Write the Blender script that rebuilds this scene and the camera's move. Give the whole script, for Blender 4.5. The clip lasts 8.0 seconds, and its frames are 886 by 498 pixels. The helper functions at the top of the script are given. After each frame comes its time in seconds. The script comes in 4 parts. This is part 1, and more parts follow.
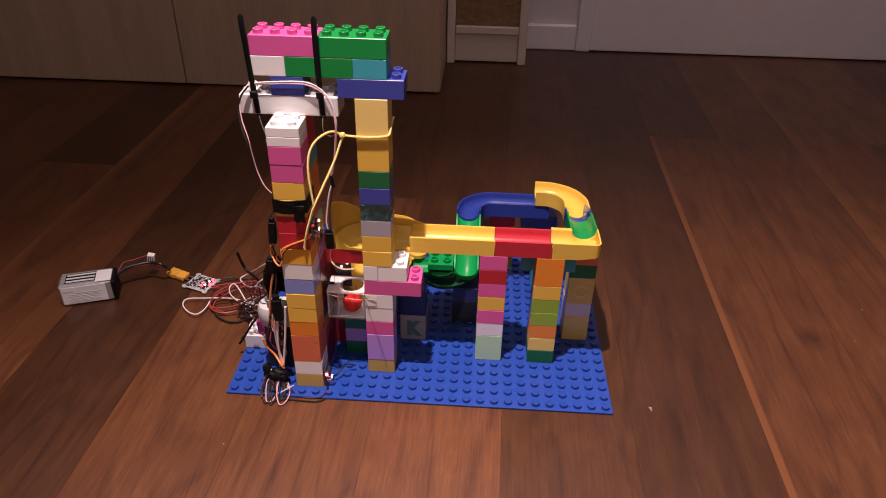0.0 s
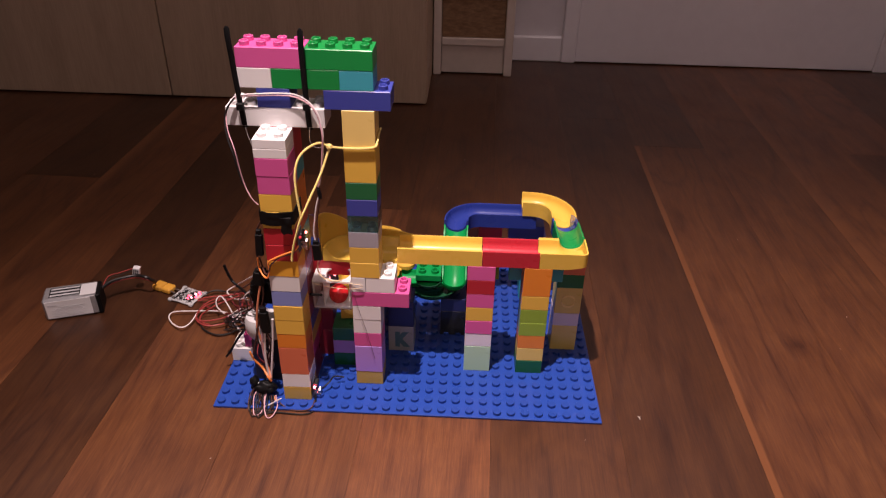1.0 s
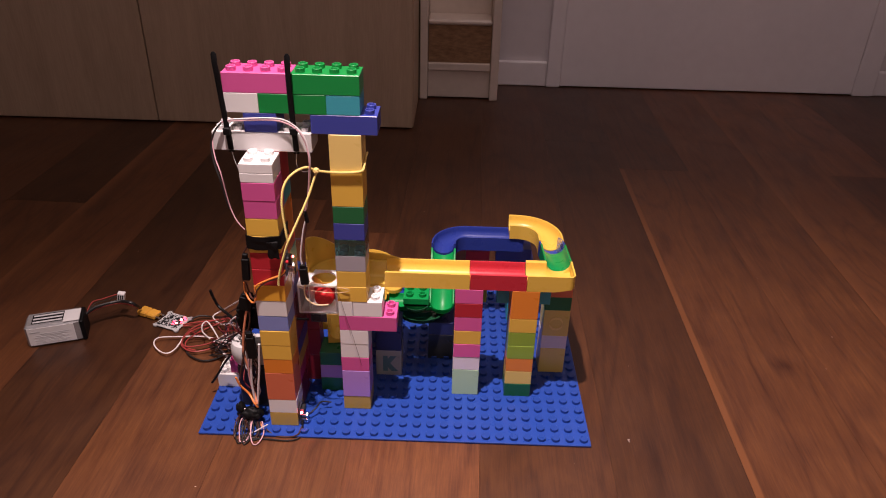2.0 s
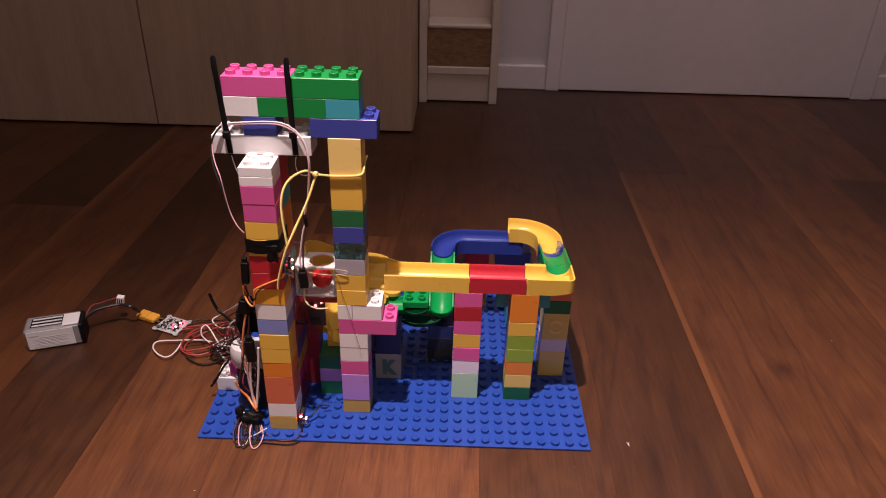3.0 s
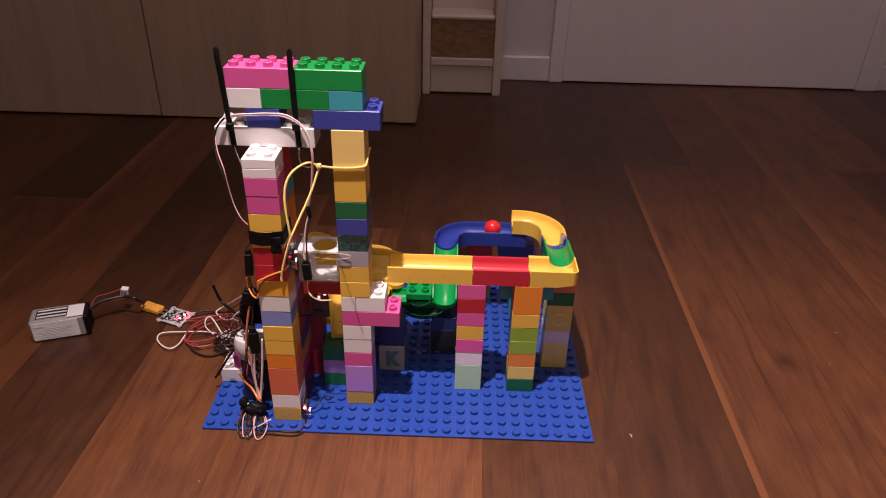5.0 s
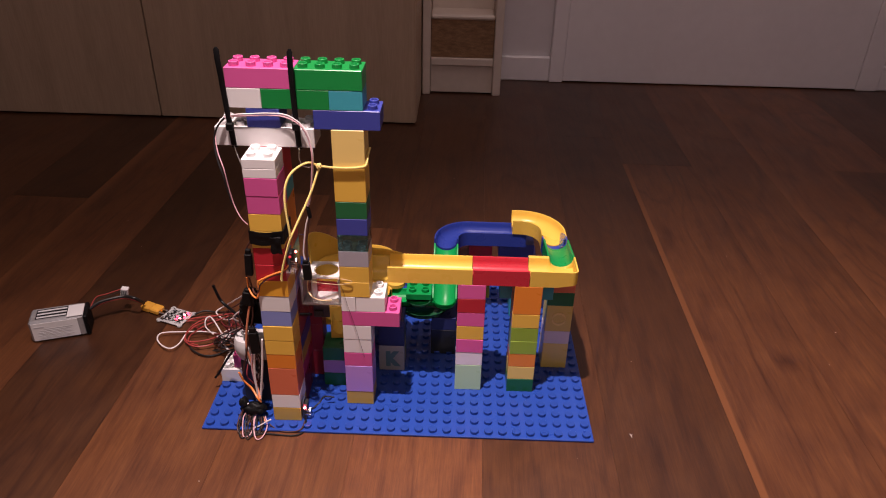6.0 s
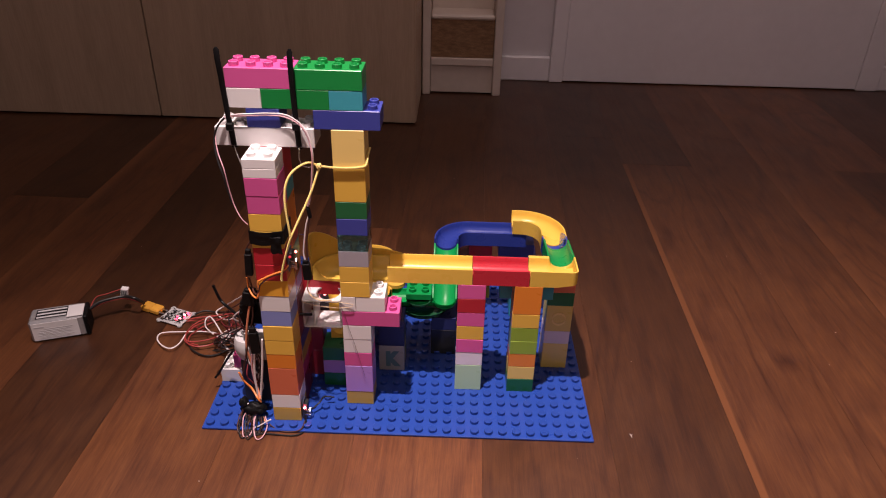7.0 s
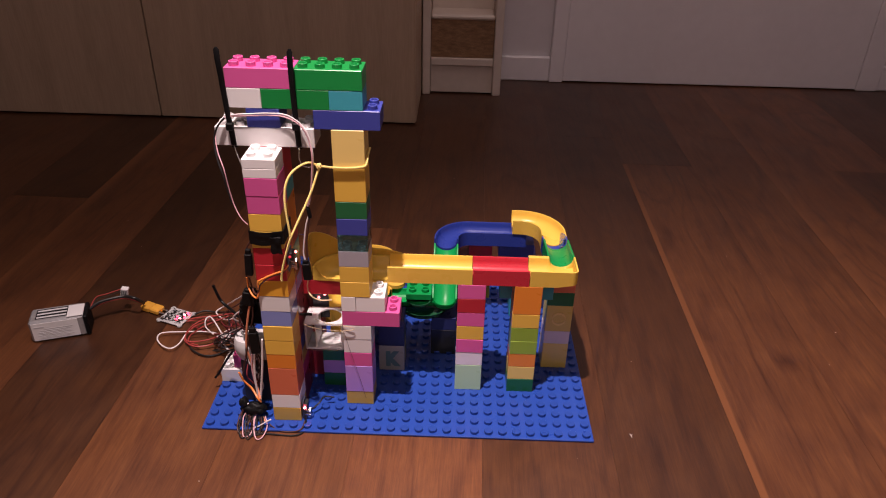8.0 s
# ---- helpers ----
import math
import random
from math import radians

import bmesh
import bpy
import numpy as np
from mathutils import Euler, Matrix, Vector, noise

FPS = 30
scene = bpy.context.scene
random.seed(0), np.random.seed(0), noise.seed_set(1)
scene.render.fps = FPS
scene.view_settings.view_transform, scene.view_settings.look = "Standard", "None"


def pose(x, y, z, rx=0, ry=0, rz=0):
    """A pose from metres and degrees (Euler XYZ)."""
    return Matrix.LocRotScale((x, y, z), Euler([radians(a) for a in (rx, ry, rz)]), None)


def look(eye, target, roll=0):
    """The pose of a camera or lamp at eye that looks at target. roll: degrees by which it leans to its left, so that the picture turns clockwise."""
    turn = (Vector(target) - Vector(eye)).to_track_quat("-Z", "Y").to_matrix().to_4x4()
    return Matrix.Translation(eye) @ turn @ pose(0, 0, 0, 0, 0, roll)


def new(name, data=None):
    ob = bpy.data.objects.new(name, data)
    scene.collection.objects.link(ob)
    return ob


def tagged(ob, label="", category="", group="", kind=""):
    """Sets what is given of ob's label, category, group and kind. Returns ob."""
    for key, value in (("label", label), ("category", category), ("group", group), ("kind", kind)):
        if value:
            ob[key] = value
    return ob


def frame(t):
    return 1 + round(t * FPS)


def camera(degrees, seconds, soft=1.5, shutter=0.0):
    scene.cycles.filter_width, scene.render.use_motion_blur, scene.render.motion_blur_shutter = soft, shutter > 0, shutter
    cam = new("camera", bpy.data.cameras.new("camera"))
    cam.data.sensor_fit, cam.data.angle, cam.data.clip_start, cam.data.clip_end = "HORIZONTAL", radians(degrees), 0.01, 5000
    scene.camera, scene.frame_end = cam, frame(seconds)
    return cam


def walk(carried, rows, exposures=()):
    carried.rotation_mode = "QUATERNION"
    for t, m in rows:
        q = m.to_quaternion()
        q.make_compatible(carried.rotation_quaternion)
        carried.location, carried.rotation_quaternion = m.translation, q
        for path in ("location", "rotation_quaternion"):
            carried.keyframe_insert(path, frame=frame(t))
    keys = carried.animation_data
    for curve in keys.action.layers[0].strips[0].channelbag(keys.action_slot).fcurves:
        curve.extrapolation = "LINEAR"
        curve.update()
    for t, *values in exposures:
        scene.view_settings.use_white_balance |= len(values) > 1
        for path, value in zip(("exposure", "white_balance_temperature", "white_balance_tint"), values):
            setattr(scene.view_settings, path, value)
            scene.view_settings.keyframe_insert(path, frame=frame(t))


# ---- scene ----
cam = camera(63.7, 8.0, soft=1.05, shutter=0.5)
REST = look((0.28, -0.596, 0.594), (0.254, 1.134, -0.408), 1.4)
# the tripod head's turn away from its rest: seconds, tilt, pan, roll (degrees)
PATH = [
    (0.0, 2.36, -1.78, -0.77),
    (0.5, 2.35, -1.75, -0.74),
    (0.6, 2.376, -1.508, -0.668),
    (0.7, 2.343, -1.250, -0.593),
    (0.8, 2.20, -1.10, -0.517),
    (0.9, 1.90, -0.95, -0.442),
    (1.0, 1.494, -0.79, -0.366),
    (1.1, 1.123, -0.60, -0.296),
    (1.2, 0.80, -0.41, -0.226),
    (1.3, 0.54, -0.21, -0.156),
    (1.4, 0.32, -0.06, -0.086),
    (1.5, 0.13, 0.08, -0.017),
    (1.6, 0.0, 0.125, -0.013),
    (1.7, -0.10, 0.15, -0.010),
    (2.2, -0.52, 0.26, 0.010),
    (2.8, -0.70, 0.30, 0.024),
    (3.0, -0.65, 0.27, 0.030),
    (3.2, -0.53, 0.215, 0.043),
    (3.4, -0.36, 0.13, 0.050),
    (3.6, -0.225, 0.07, 0.040),
    (3.8, -0.125, 0.04, 0.020),
    (4.0, -0.042, 0.0, 0.0),
    (4.2, 0.0, 0.0, 0.0),
    (8.0, 0.0, 0.0, 0.0),
]


def turned(a, b, c):
    """The camera's pose after the head has turned by the vector (a, b, c), in degrees."""
    v = Vector((radians(a), radians(b), radians(c)))
    if v.length < 1e-9:
        return REST.copy()
    return REST @ Matrix.Rotation(-v.length, 4, v.normalized())


walk(cam, [(t, turned(a, b, c)) for t, a, b, c in PATH])

# ---- light: one warm ceiling spot over the toy, two added fill lamps, and the dim room ----
world = bpy.data.worlds.new("room_light")
scene.world = world
world.use_nodes = True
world.node_tree.nodes["Background"].inputs[0].default_value = (1.0, 0.86, 0.78, 1)
world.node_tree.nodes["Background"].inputs[1].default_value = 0.05
spot = bpy.data.lights.new("ceiling_spot", "SPOT")
spot.energy, spot.spot_size, spot.spot_blend, spot.shadow_soft_size = 212, radians(87), 1.0, 0.017
spot.color = (1.0, 0.785, 0.765)
lamp = new("ceiling_spot_lamp", spot)
lamp.matrix_world = look((0.105, -0.205, 1.60), (0.46, -0.47, 0.0))
# added overhead fill, no real fixture: lifts the shadows and the back walls
fill = bpy.data.lights.new("overhead_fill", "AREA")
fill.shape, fill.size, fill.size_y, fill.energy, fill.color = "RECTANGLE", 1.2, 1.2, 8.4, (1.0, 0.80, 0.80)
panel = new("overhead_fill_lamp", fill)
panel.matrix_world = look((0.42, 0.55, 2.44), (0.42, 0.57, 0.0))
# added fill from behind the camera, no real fixture: brightens upright faces
rear = bpy.data.lights.new("rear_fill", "AREA")
rear.shape, rear.size, rear.size_y, rear.energy, rear.color = "RECTANGLE", 0.9, 0.9, 5.6, (1.0, 0.80, 0.80)
rear_panel = new("rear_fill_lamp", rear)
rear_panel.matrix_world = look((0.45, -2.0, 1.75), (0.45, 1.3, 0.25))
scene.view_settings.exposure = 0.0

P = 0.016      # stud pitch
L = 0.0192     # brick height
H0 = 0.003     # top of the base plate


# ---- materials ----
def nodes_of(name):
    m = bpy.data.materials.new(name)
    m.use_nodes = True
    nt = m.node_tree
    return m, nt, nt.nodes["Principled BSDF"]


def add(nt, kind, **inputs):
    n = nt.nodes.new(kind)
    for k, v in inputs.items():
        n.inputs[k].default_value = v
    return n


PLASTIC = {}


def plastic(name, rgb, rough=0.28, clear=0.0, spec=0.5):
    """Moulded toy plastic: a fine dulling, small scratches and a slight shift of tone from brick to brick."""
    if name in PLASTIC:
        return PLASTIC[name]
    m, nt, b = nodes_of(name)
    tc = nt.nodes.new("ShaderNodeTexCoord")
    big = add(nt, "ShaderNodeTexNoise", Scale=55.0, Detail=4.0)
    fine = add(nt, "ShaderNodeTexNoise", Scale=900.0, Detail=2.0)
    info = nt.nodes.new("ShaderNodeObjectInfo")
    nt.links.new(tc.outputs["Object"], big.inputs["Vector"])
    nt.links.new(tc.outputs["Object"], fine.inputs["Vector"])
    ramp = add(nt, "ShaderNodeMapRange")
    ramp.inputs["To Min"].default_value, ramp.inputs["To Max"].default_value = rough - 0.07, rough + 0.12
    nt.links.new(big.outputs["Fac"], ramp.inputs["Value"])
    nt.links.new(ramp.outputs["Result"], b.inputs["Roughness"])
    hsv = add(nt, "ShaderNodeHueSaturation", Color=(*rgb, 1))
    tone = add(nt, "ShaderNodeMapRange")
    tone.inputs["To Min"].default_value, tone.inputs["To Max"].default_value = 0.9, 1.08
    nt.links.new(info.outputs["Random"], tone.inputs["Value"])
    nt.links.new(tone.outputs["Result"], hsv.inputs["Value"])
    nt.links.new(hsv.outputs["Color"], b.inputs["Base Color"])
    bump = add(nt, "ShaderNodeBump", Strength=0.04, Distance=0.0004)
    nt.links.new(fine.outputs["Fac"], bump.inputs["Height"])
    nt.links.new(bump.outputs["Normal"], b.inputs["Normal"])
    b.inputs["IOR"].default_value = 1.5
    b.inputs["Specular IOR Level"].default_value = spec
    if clear:
        b.inputs["Transmission Weight"].default_value = clear
    PLASTIC[name] = m
    return m


def metal(name, rgb, rough=0.3):
    m, nt, b = nodes_of(name)
    b.inputs["Base Color"].default_value = (*rgb, 1)
    b.inputs["Metallic"].default_value = 1.0
    n = add(nt, "ShaderNodeTexNoise", Scale=400.0, Detail=3.0)
    r = add(nt, "ShaderNodeMapRange")
    r.inputs["To Min"].default_value, r.inputs["To Max"].default_value = rough - 0.1, rough + 0.15
    nt.links.new(n.outputs["Fac"], r.inputs["Value"])
    nt.links.new(r.outputs["Result"], b.inputs["Roughness"])
    return m


def glow(name, rgb, power):
    m, nt, b = nodes_of(name)
    b.inputs["Base Color"].default_value = (*rgb, 1)
    b.inputs["Emission Color"].default_value = (*rgb, 1)
    b.inputs["Emission Strength"].default_value = power
    return m


def wood_floor(name="dark_hardwood", lighter=1.0, edge=0.0, soft=0.004):
    """Oiled dark hardwood: figure in nested arches, dark curly patches, fine pores along y; edge: width of the pale sapwood along one side."""
    m, nt, b = nodes_of(name)

    def node(kind, **inputs):
        return add(nt, kind, **inputs)

    def calc(op, a, c):
        n = nt.nodes.new("ShaderNodeMath")
        n.operation = op
        for k, v in enumerate((a, c)):
            if isinstance(v, (int, float)):
                n.inputs[k].default_value = v
            else:
                nt.links.new(v, n.inputs[k])
        return n.outputs[0]

    def grain(scale, along, detail, rough, twist=0.0):
        mp = node("ShaderNodeMapping", Scale=(1.0, along, 1.0))
        nt.links.new(shift.outputs[0], mp.inputs["Vector"])
        n = node("ShaderNodeTexNoise", Scale=scale, Detail=detail, Roughness=rough, Distortion=twist)
        nt.links.new(mp.outputs[0], n.inputs["Vector"])
        return n.outputs["Fac"]

    tc, info = nt.nodes.new("ShaderNodeTexCoord"), nt.nodes.new("ShaderNodeObjectInfo")
    shift = nt.nodes.new("ShaderNodeVectorMath")
    shift.operation = "MULTIPLY_ADD"
    comb = nt.nodes.new("ShaderNodeCombineXYZ")
    for k in ("X", "Y", "Z"):
        nt.links.new(info.outputs["Random"], comb.inputs[k])
    nt.links.new(comb.outputs[0], shift.inputs[0])
    shift.inputs[1].default_value = (37, 91, 13)
    nt.links.new(tc.outputs["Object"], shift.inputs[2])
    figure = calc("PINGPONG", calc("MULTIPLY", grain(7.0, 0.17, 3.0, 0.45, 0.5), 10.0), 0.5)
    arches = calc("MINIMUM", calc("MULTIPLY", figure, 2.4), 0.5)      # dark lines where it comes near 0
    streaks = grain(70.0, 0.06, 7.0, 0.66, 0.6)
    curl = grain(9.0, 0.42, 5.0, 0.62, 2.6)
    pores = grain(330.0, 0.035, 4.0, 0.7)
    fine = grain(1000.0, 0.04, 2.0, 0.6)
    f = calc("MULTIPLY", arches, 0.20)
    f = calc("ADD", f, calc("MULTIPLY", streaks, 0.30))
    f = calc("ADD", f, calc("MULTIPLY", curl, 0.36))
    f = calc("ADD", f, calc("MULTIPLY", pores, 0.34))
    f = calc("ADD", f, calc("MULTIPLY", fine, 0.24))
    f = calc("SUBTRACT", f, 0.20)
    tone = node("ShaderNodeValToRGB")
    e = tone.color_ramp.elements
    e[0].position, e[0].color = 0.28, (0.052, 0.0150, 0.0070, 1)
    e[1].position, e[1].color = 0.74, (0.215, 0.081, 0.0265, 1)
    mid = e.new(0.50)
    mid.color = (0.126, 0.0430, 0.0160, 1)
    nt.links.new(f, tone.inputs["Fac"])
    hsv = node("ShaderNodeHueSaturation")
    board = node("ShaderNodeMapRange")
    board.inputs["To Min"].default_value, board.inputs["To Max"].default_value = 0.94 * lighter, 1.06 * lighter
    nt.links.new(info.outputs["Random"], board.inputs["Value"])
    nt.links.new(board.outputs["Result"], hsv.inputs["Value"])
    nt.links.new(tone.outputs["Color"], hsv.inputs["Color"])
    colour = hsv.outputs["Color"]
    if edge:
        sep = nt.nodes.new("ShaderNodeSeparateXYZ")
        nt.links.new(tc.outputs["Object"], sep.inputs[0])
        side = calc("ADD", sep.outputs["X"], calc("MULTIPLY", calc("SUBTRACT", streaks, 0.5), soft * 1.5))
        fade = node("ShaderNodeMapRange")
        fade.inputs["From Min"].default_value, fade.inputs["From Max"].default_value = edge - soft / 2, edge + soft / 2
        fade.inputs["To Min"].default_value, fade.inputs["To Max"].default_value = 0.8, 0.0
        nt.links.new(side, fade.inputs["Value"])
        pale = nt.nodes.new("ShaderNodeMix")
        pale.data_type = "RGBA"
        nt.links.new(fade.outputs["Result"], pale.inputs["Factor"])
        nt.links.new(colour, pale.inputs[6])
        pale.inputs[7].default_value = (min(0.17, 0.19 * lighter + 0.03), min(0.062, 0.07 * lighter + 0.01), min(0.022, 0.025 * lighter + 0.003), 1)
        colour = pale.outputs[2]
    nt.links.new(colour, b.inputs["Base Color"])
    r = node("ShaderNodeMapRange")
    r.inputs["To Min"].default_value, r.inputs["To Max"].default_value = 0.30, 0.50
    dull = node("ShaderNodeTexNoise", Scale=7.0, Detail=6.0)
    nt.links.new(tc.outputs["Object"], dull.inputs["Vector"])
    nt.links.new(dull.outputs["Fac"], r.inputs["Value"])
    nt.links.new(r.outputs["Result"], b.inputs["Roughness"])
    bump = node("ShaderNodeBump", Strength=0.10, Distance=0.0005)
    nt.links.new(pores, bump.inputs["Height"])
    nt.links.new(bump.outputs["Normal"], b.inputs["Normal"])
    return m


def mottled(name, dark, light, scale, rough, bump_by=0.05, stretch=(1, 1, 1)):
    """Painted or veneered board, cork, cloth: two tones by noise at two scales."""
    m, nt, b = nodes_of(name)
    tc = nt.nodes.new("ShaderNodeTexCoord")
    mp = add(nt, "ShaderNodeMapping", Scale=stretch)
    nt.links.new(tc.outputs["Object"], mp.inputs["Vector"])
    n1 = add(nt, "ShaderNodeTexNoise", Scale=scale, Detail=6.0, Roughness=0.6)
    n2 = add(nt, "ShaderNodeTexNoise", Scale=scale * 9, Detail=3.0)
    for n in (n1, n2):
        nt.links.new(mp.outputs[0], n.inputs["Vector"])
    mx = nt.nodes.new("ShaderNodeMix")
    mx.inputs["Factor"].default_value = 0.4
    nt.links.new(n1.outputs["Fac"], mx.inputs[2])
    nt.links.new(n2.outputs["Fac"], mx.inputs[3])
    ramp = nt.nodes.new("ShaderNodeValToRGB")
    e = ramp.color_ramp.elements
    e[0].position, e[0].color, e[1].position, e[1].color = 0.35, (*dark, 1), 0.65, (*light, 1)
    nt.links.new(mx.outputs[0], ramp.inputs["Fac"])
    nt.links.new(ramp.outputs["Color"], b.inputs["Base Color"])
    b.inputs["Roughness"].default_value = rough
    bp = add(nt, "ShaderNodeBump", Strength=bump_by, Distance=0.001)
    nt.links.new(mx.outputs[0], bp.inputs["Height"])
    nt.links.new(bp.outputs["Normal"], b.inputs["Normal"])
    return m


COLOURS = dict(
    white=(0.79, 0.77, 0.765), pale_pink=(0.82, 0.75, 0.79), pink=(0.66, 0.105, 0.33), magenta=(0.42, 0.04, 0.16), red=(0.42, 0.018, 0.032), yellow=(0.78, 0.48, 0.075),
    mustard=(0.55, 0.36, 0.07), cream=(0.82, 0.60, 0.20), orange=(0.76, 0.24, 0.03), coral=(0.70, 0.18, 0.09), amber=(0.76, 0.38, 0.04),
    green=(0.009, 0.235, 0.05), dark_green=(0.012, 0.13, 0.045), olive=(0.24, 0.36, 0.04), mint=(0.50, 0.72, 0.46), blue=(0.045, 0.06, 0.31),
    royal=(0.018, 0.058, 0.31), navy=(0.018, 0.022, 0.09), periwinkle=(0.24, 0.29, 0.62), lilac=(0.72, 0.62, 0.72), violet=(0.42, 0.24, 0.62),
    grey=(0.36, 0.34, 0.38), teal=(0.05, 0.34, 0.42), maroon=(0.20, 0.015, 0.03), black=(0.012, 0.012, 0.013), sand=(0.76, 0.55, 0.14), stone=(0.36, 0.35, 0.31),
    track_green=(0.006, 0.27, 0.065), track_blue=(0.025, 0.045, 0.27), track_yellow=(0.70, 0.45, 0.075), track_red=(0.50, 0.028, 0.045))


def col(name):
    moulded = name.startswith("track")
    return plastic("plastic_" + name, COLOURS[name], 0.27 if moulded else 0.28, 0.0, 0.1 if name == "track_green" else 0.25 if moulded else 0.5)


CLEAR = plastic("clear_teal_plastic", (0.15, 0.42, 0.43), 0.06, 0.95)
TRAY = plastic("smoky_green_plastic", (0.025, 0.13, 0.06), 0.12, 0.45)


# ---- mesh helpers ----
def obj(name, bm, mat, smooth=True):
    me = bpy.data.meshes.new(name)
    bm.to_mesh(me)
    bm.free()
    me.materials.append(mat)
    if smooth:
        me.polygons.foreach_set("use_smooth", [True] * len(me.polygons))
        me.set_sharp_from_angle(angle=radians(35))
    return new(name, me)


def part(name, bm, mat, parent, label="", smooth=True):
    ob = obj(name, bm, mat, smooth)
    ob.parent = parent
    return tagged(ob, label)


def thing(name, label, category, at=(0, 0, 0), group="", kind=""):
    e = new(name)
    e.empty_display_size = 0.02
    e.matrix_world = Matrix.Translation(at)
    return tagged(e, label, category, group, kind)


def box(bm, lo, hi, bevel=0.0, seg=1):
    lo, hi = Vector(lo), Vector(hi)
    made = bmesh.ops.create_cube(bm, size=1, matrix=Matrix.LocRotScale((lo + hi) / 2, None, hi - lo))
    if bevel:
        edges = list({e for v in made["verts"] for e in v.link_edges})
        bmesh.ops.bevel(bm, geom=edges, offset=bevel, segments=1, affect="EDGES", profile=0.5)
    return bm


def rod(bm, a, b, r, seg=12, r2=None):
    a, b = Vector(a), Vector(b)
    q = (b - a).to_track_quat("Z", "Y").to_matrix().to_4x4()
    bmesh.ops.create_cone(bm, cap_ends=True, segments=seg, radius1=r, radius2=r if r2 is None else r2, depth=(b - a).length,
                          matrix=Matrix.Translation((a + b) / 2) @ q)
    return bm


def lathe(bm, outline, centre=(0, 0, 0), seg=20):
    """Turns a list of (radius, height) about the upright axis."""
    rings = []
    for r, z in outline:
        rings.append([bm.verts.new((centre[0] + r * math.cos(2 * math.pi * k / seg), centre[1] + r * math.sin(2 * math.pi * k / seg), centre[2] + z)) for k in range(seg)])
    for a, b in zip(rings, rings[1:]):
        for k in range(seg):
            bm.faces.new((a[k], a[(k + 1) % seg], b[(k + 1) % seg], b[k]))
    if outline[0][0] > 0:
        bm.faces.new(list(reversed(rings[0])))
    if outline[-1][0] > 0:
        bm.faces.new(rings[-1])
    return bm


STUD = [(0.0047, 0.0), (0.0047, 0.0040), (0.0043, 0.0045), (0.0034, 0.0045), (0.0032, 0.0042), (0.0032, 0.0008)]


def add_studs(bm, nx, ny, z, x0=0.0, y0=0.0, seg=16, hollow=True):
    for i in range(nx):
        for j in range(ny):
            lathe(bm, STUD if hollow else [(0.0048, 0.0), (0.0048, 0.0035), (0.0045, 0.0038)], (x0 + (i + 0.5) * P, y0 + (j + 0.5) * P, z), seg)
    return bm


BRICKS = {}


def brick_mesh(nx, ny, n, studs):
    """A moulded brick of nx by ny studs and n layers, its corner at the origin."""
    key = (nx, ny, n, studs)
    if key not in BRICKS:
        bm = bmesh.new()
        g = 0.00011
        box(bm, (g, g, 0.00008), (nx * P - g, ny * P - g, n * L - 0.00008), 0.00045, 2)
        if studs:
            add_studs(bm, nx, ny, n * L - 0.0002)
        me = bpy.data.meshes.new("brick")
        bm.to_mesh(me)
        bm.free()
        me.polygons.foreach_set("use_smooth", [True] * len(me.polygons))
        me.set_sharp_from_angle(angle=radians(35))
        BRICKS[key] = me
    return BRICKS[key]


jitter = random.Random(5)


def brick(parent, x, y, layer, nx, ny, n, colour, studs=False, mat=None, label=""):
    me = brick_mesh(nx, ny, n, studs).copy()
    me.materials.append(mat or col(colour))
    ob = new("brick", me)
    ob.parent = parent
    j = jitter.uniform
    ob.matrix_basis = Matrix.Translation((x * P + j(-1, 1) * 0.00018, y * P + j(-1, 1) * 0.00018, H0 + layer * L)) @ Matrix.Rotation(radians(j(-0.25, 0.25)), 4, "Z")
    if label:
        tagged(ob, label)
    return ob


def sweep(bm, path, profile, closed_ends=True):
    """Carries a closed outline (side, up) along a list of points; side is level and square to the way."""
    pts = [Vector(q) for q in path]
    rings = []
    for i, q in enumerate(pts):
        way = pts[min(i + 1, len(pts) - 1)] - pts[max(i - 1, 0)]
        way.z = 0
        way.normalize()
        side = Vector((way.y, -way.x, 0))
        rings.append([bm.verts.new(q + side * u + Vector((0, 0, w))) for u, w in profile])
    n = len(profile)
    for a, b in zip(rings, rings[1:]):
        for k in range(n):
            bm.faces.new((a[k], b[k], b[(k + 1) % n], a[(k + 1) % n]))
    if closed_ends:
        bm.faces.new(rings[0])
        bm.faces.new(list(reversed(rings[-1])))
    bmesh.ops.recalc_face_normals(bm, faces=bm.faces)
    return bm


def channel(half=0.0158, high=0.0200, wall=0.0022, groove=0.0060):
    """The outline of a marble track: upright outer walls, a round trough between rounded rims."""
    inner = half - wall
    pts = [(-half, 0.0), (half, 0.0), (half, high - 0.0006), (half - 0.0006, high), (inner + 0.0004, high)]
    depth = high - groove
    for k in range(0, 15):
        a = math.pi * k / 14
        pts.append((inner * math.cos(a), high - 0.0006 - depth * math.sin(a) ** 0.8))
    pts += [(-inner - 0.0004, high), (-half + 0.0006, high), (-half, high - 0.0006)]
    return pts


def arc(cx, cy, r, a0, a1, n=14):
    return [(cx + r * math.cos(radians(a0 + (a1 - a0) * k / n)), cy + r * math.sin(radians(a0 + (a1 - a0) * k / n))) for k in range(n + 1)]


def lift(xy, l0, l1=None):
    """Plan points in studs to metres, with the base running from layer l0 to layer l1."""
    l1 = l0 if l1 is None else l1
    n = len(xy) - 1
    return [(x * P, y * P, H0 + (l0 + (l1 - l0) * k / n) * L) for k, (x, y) in enumerate(xy)]


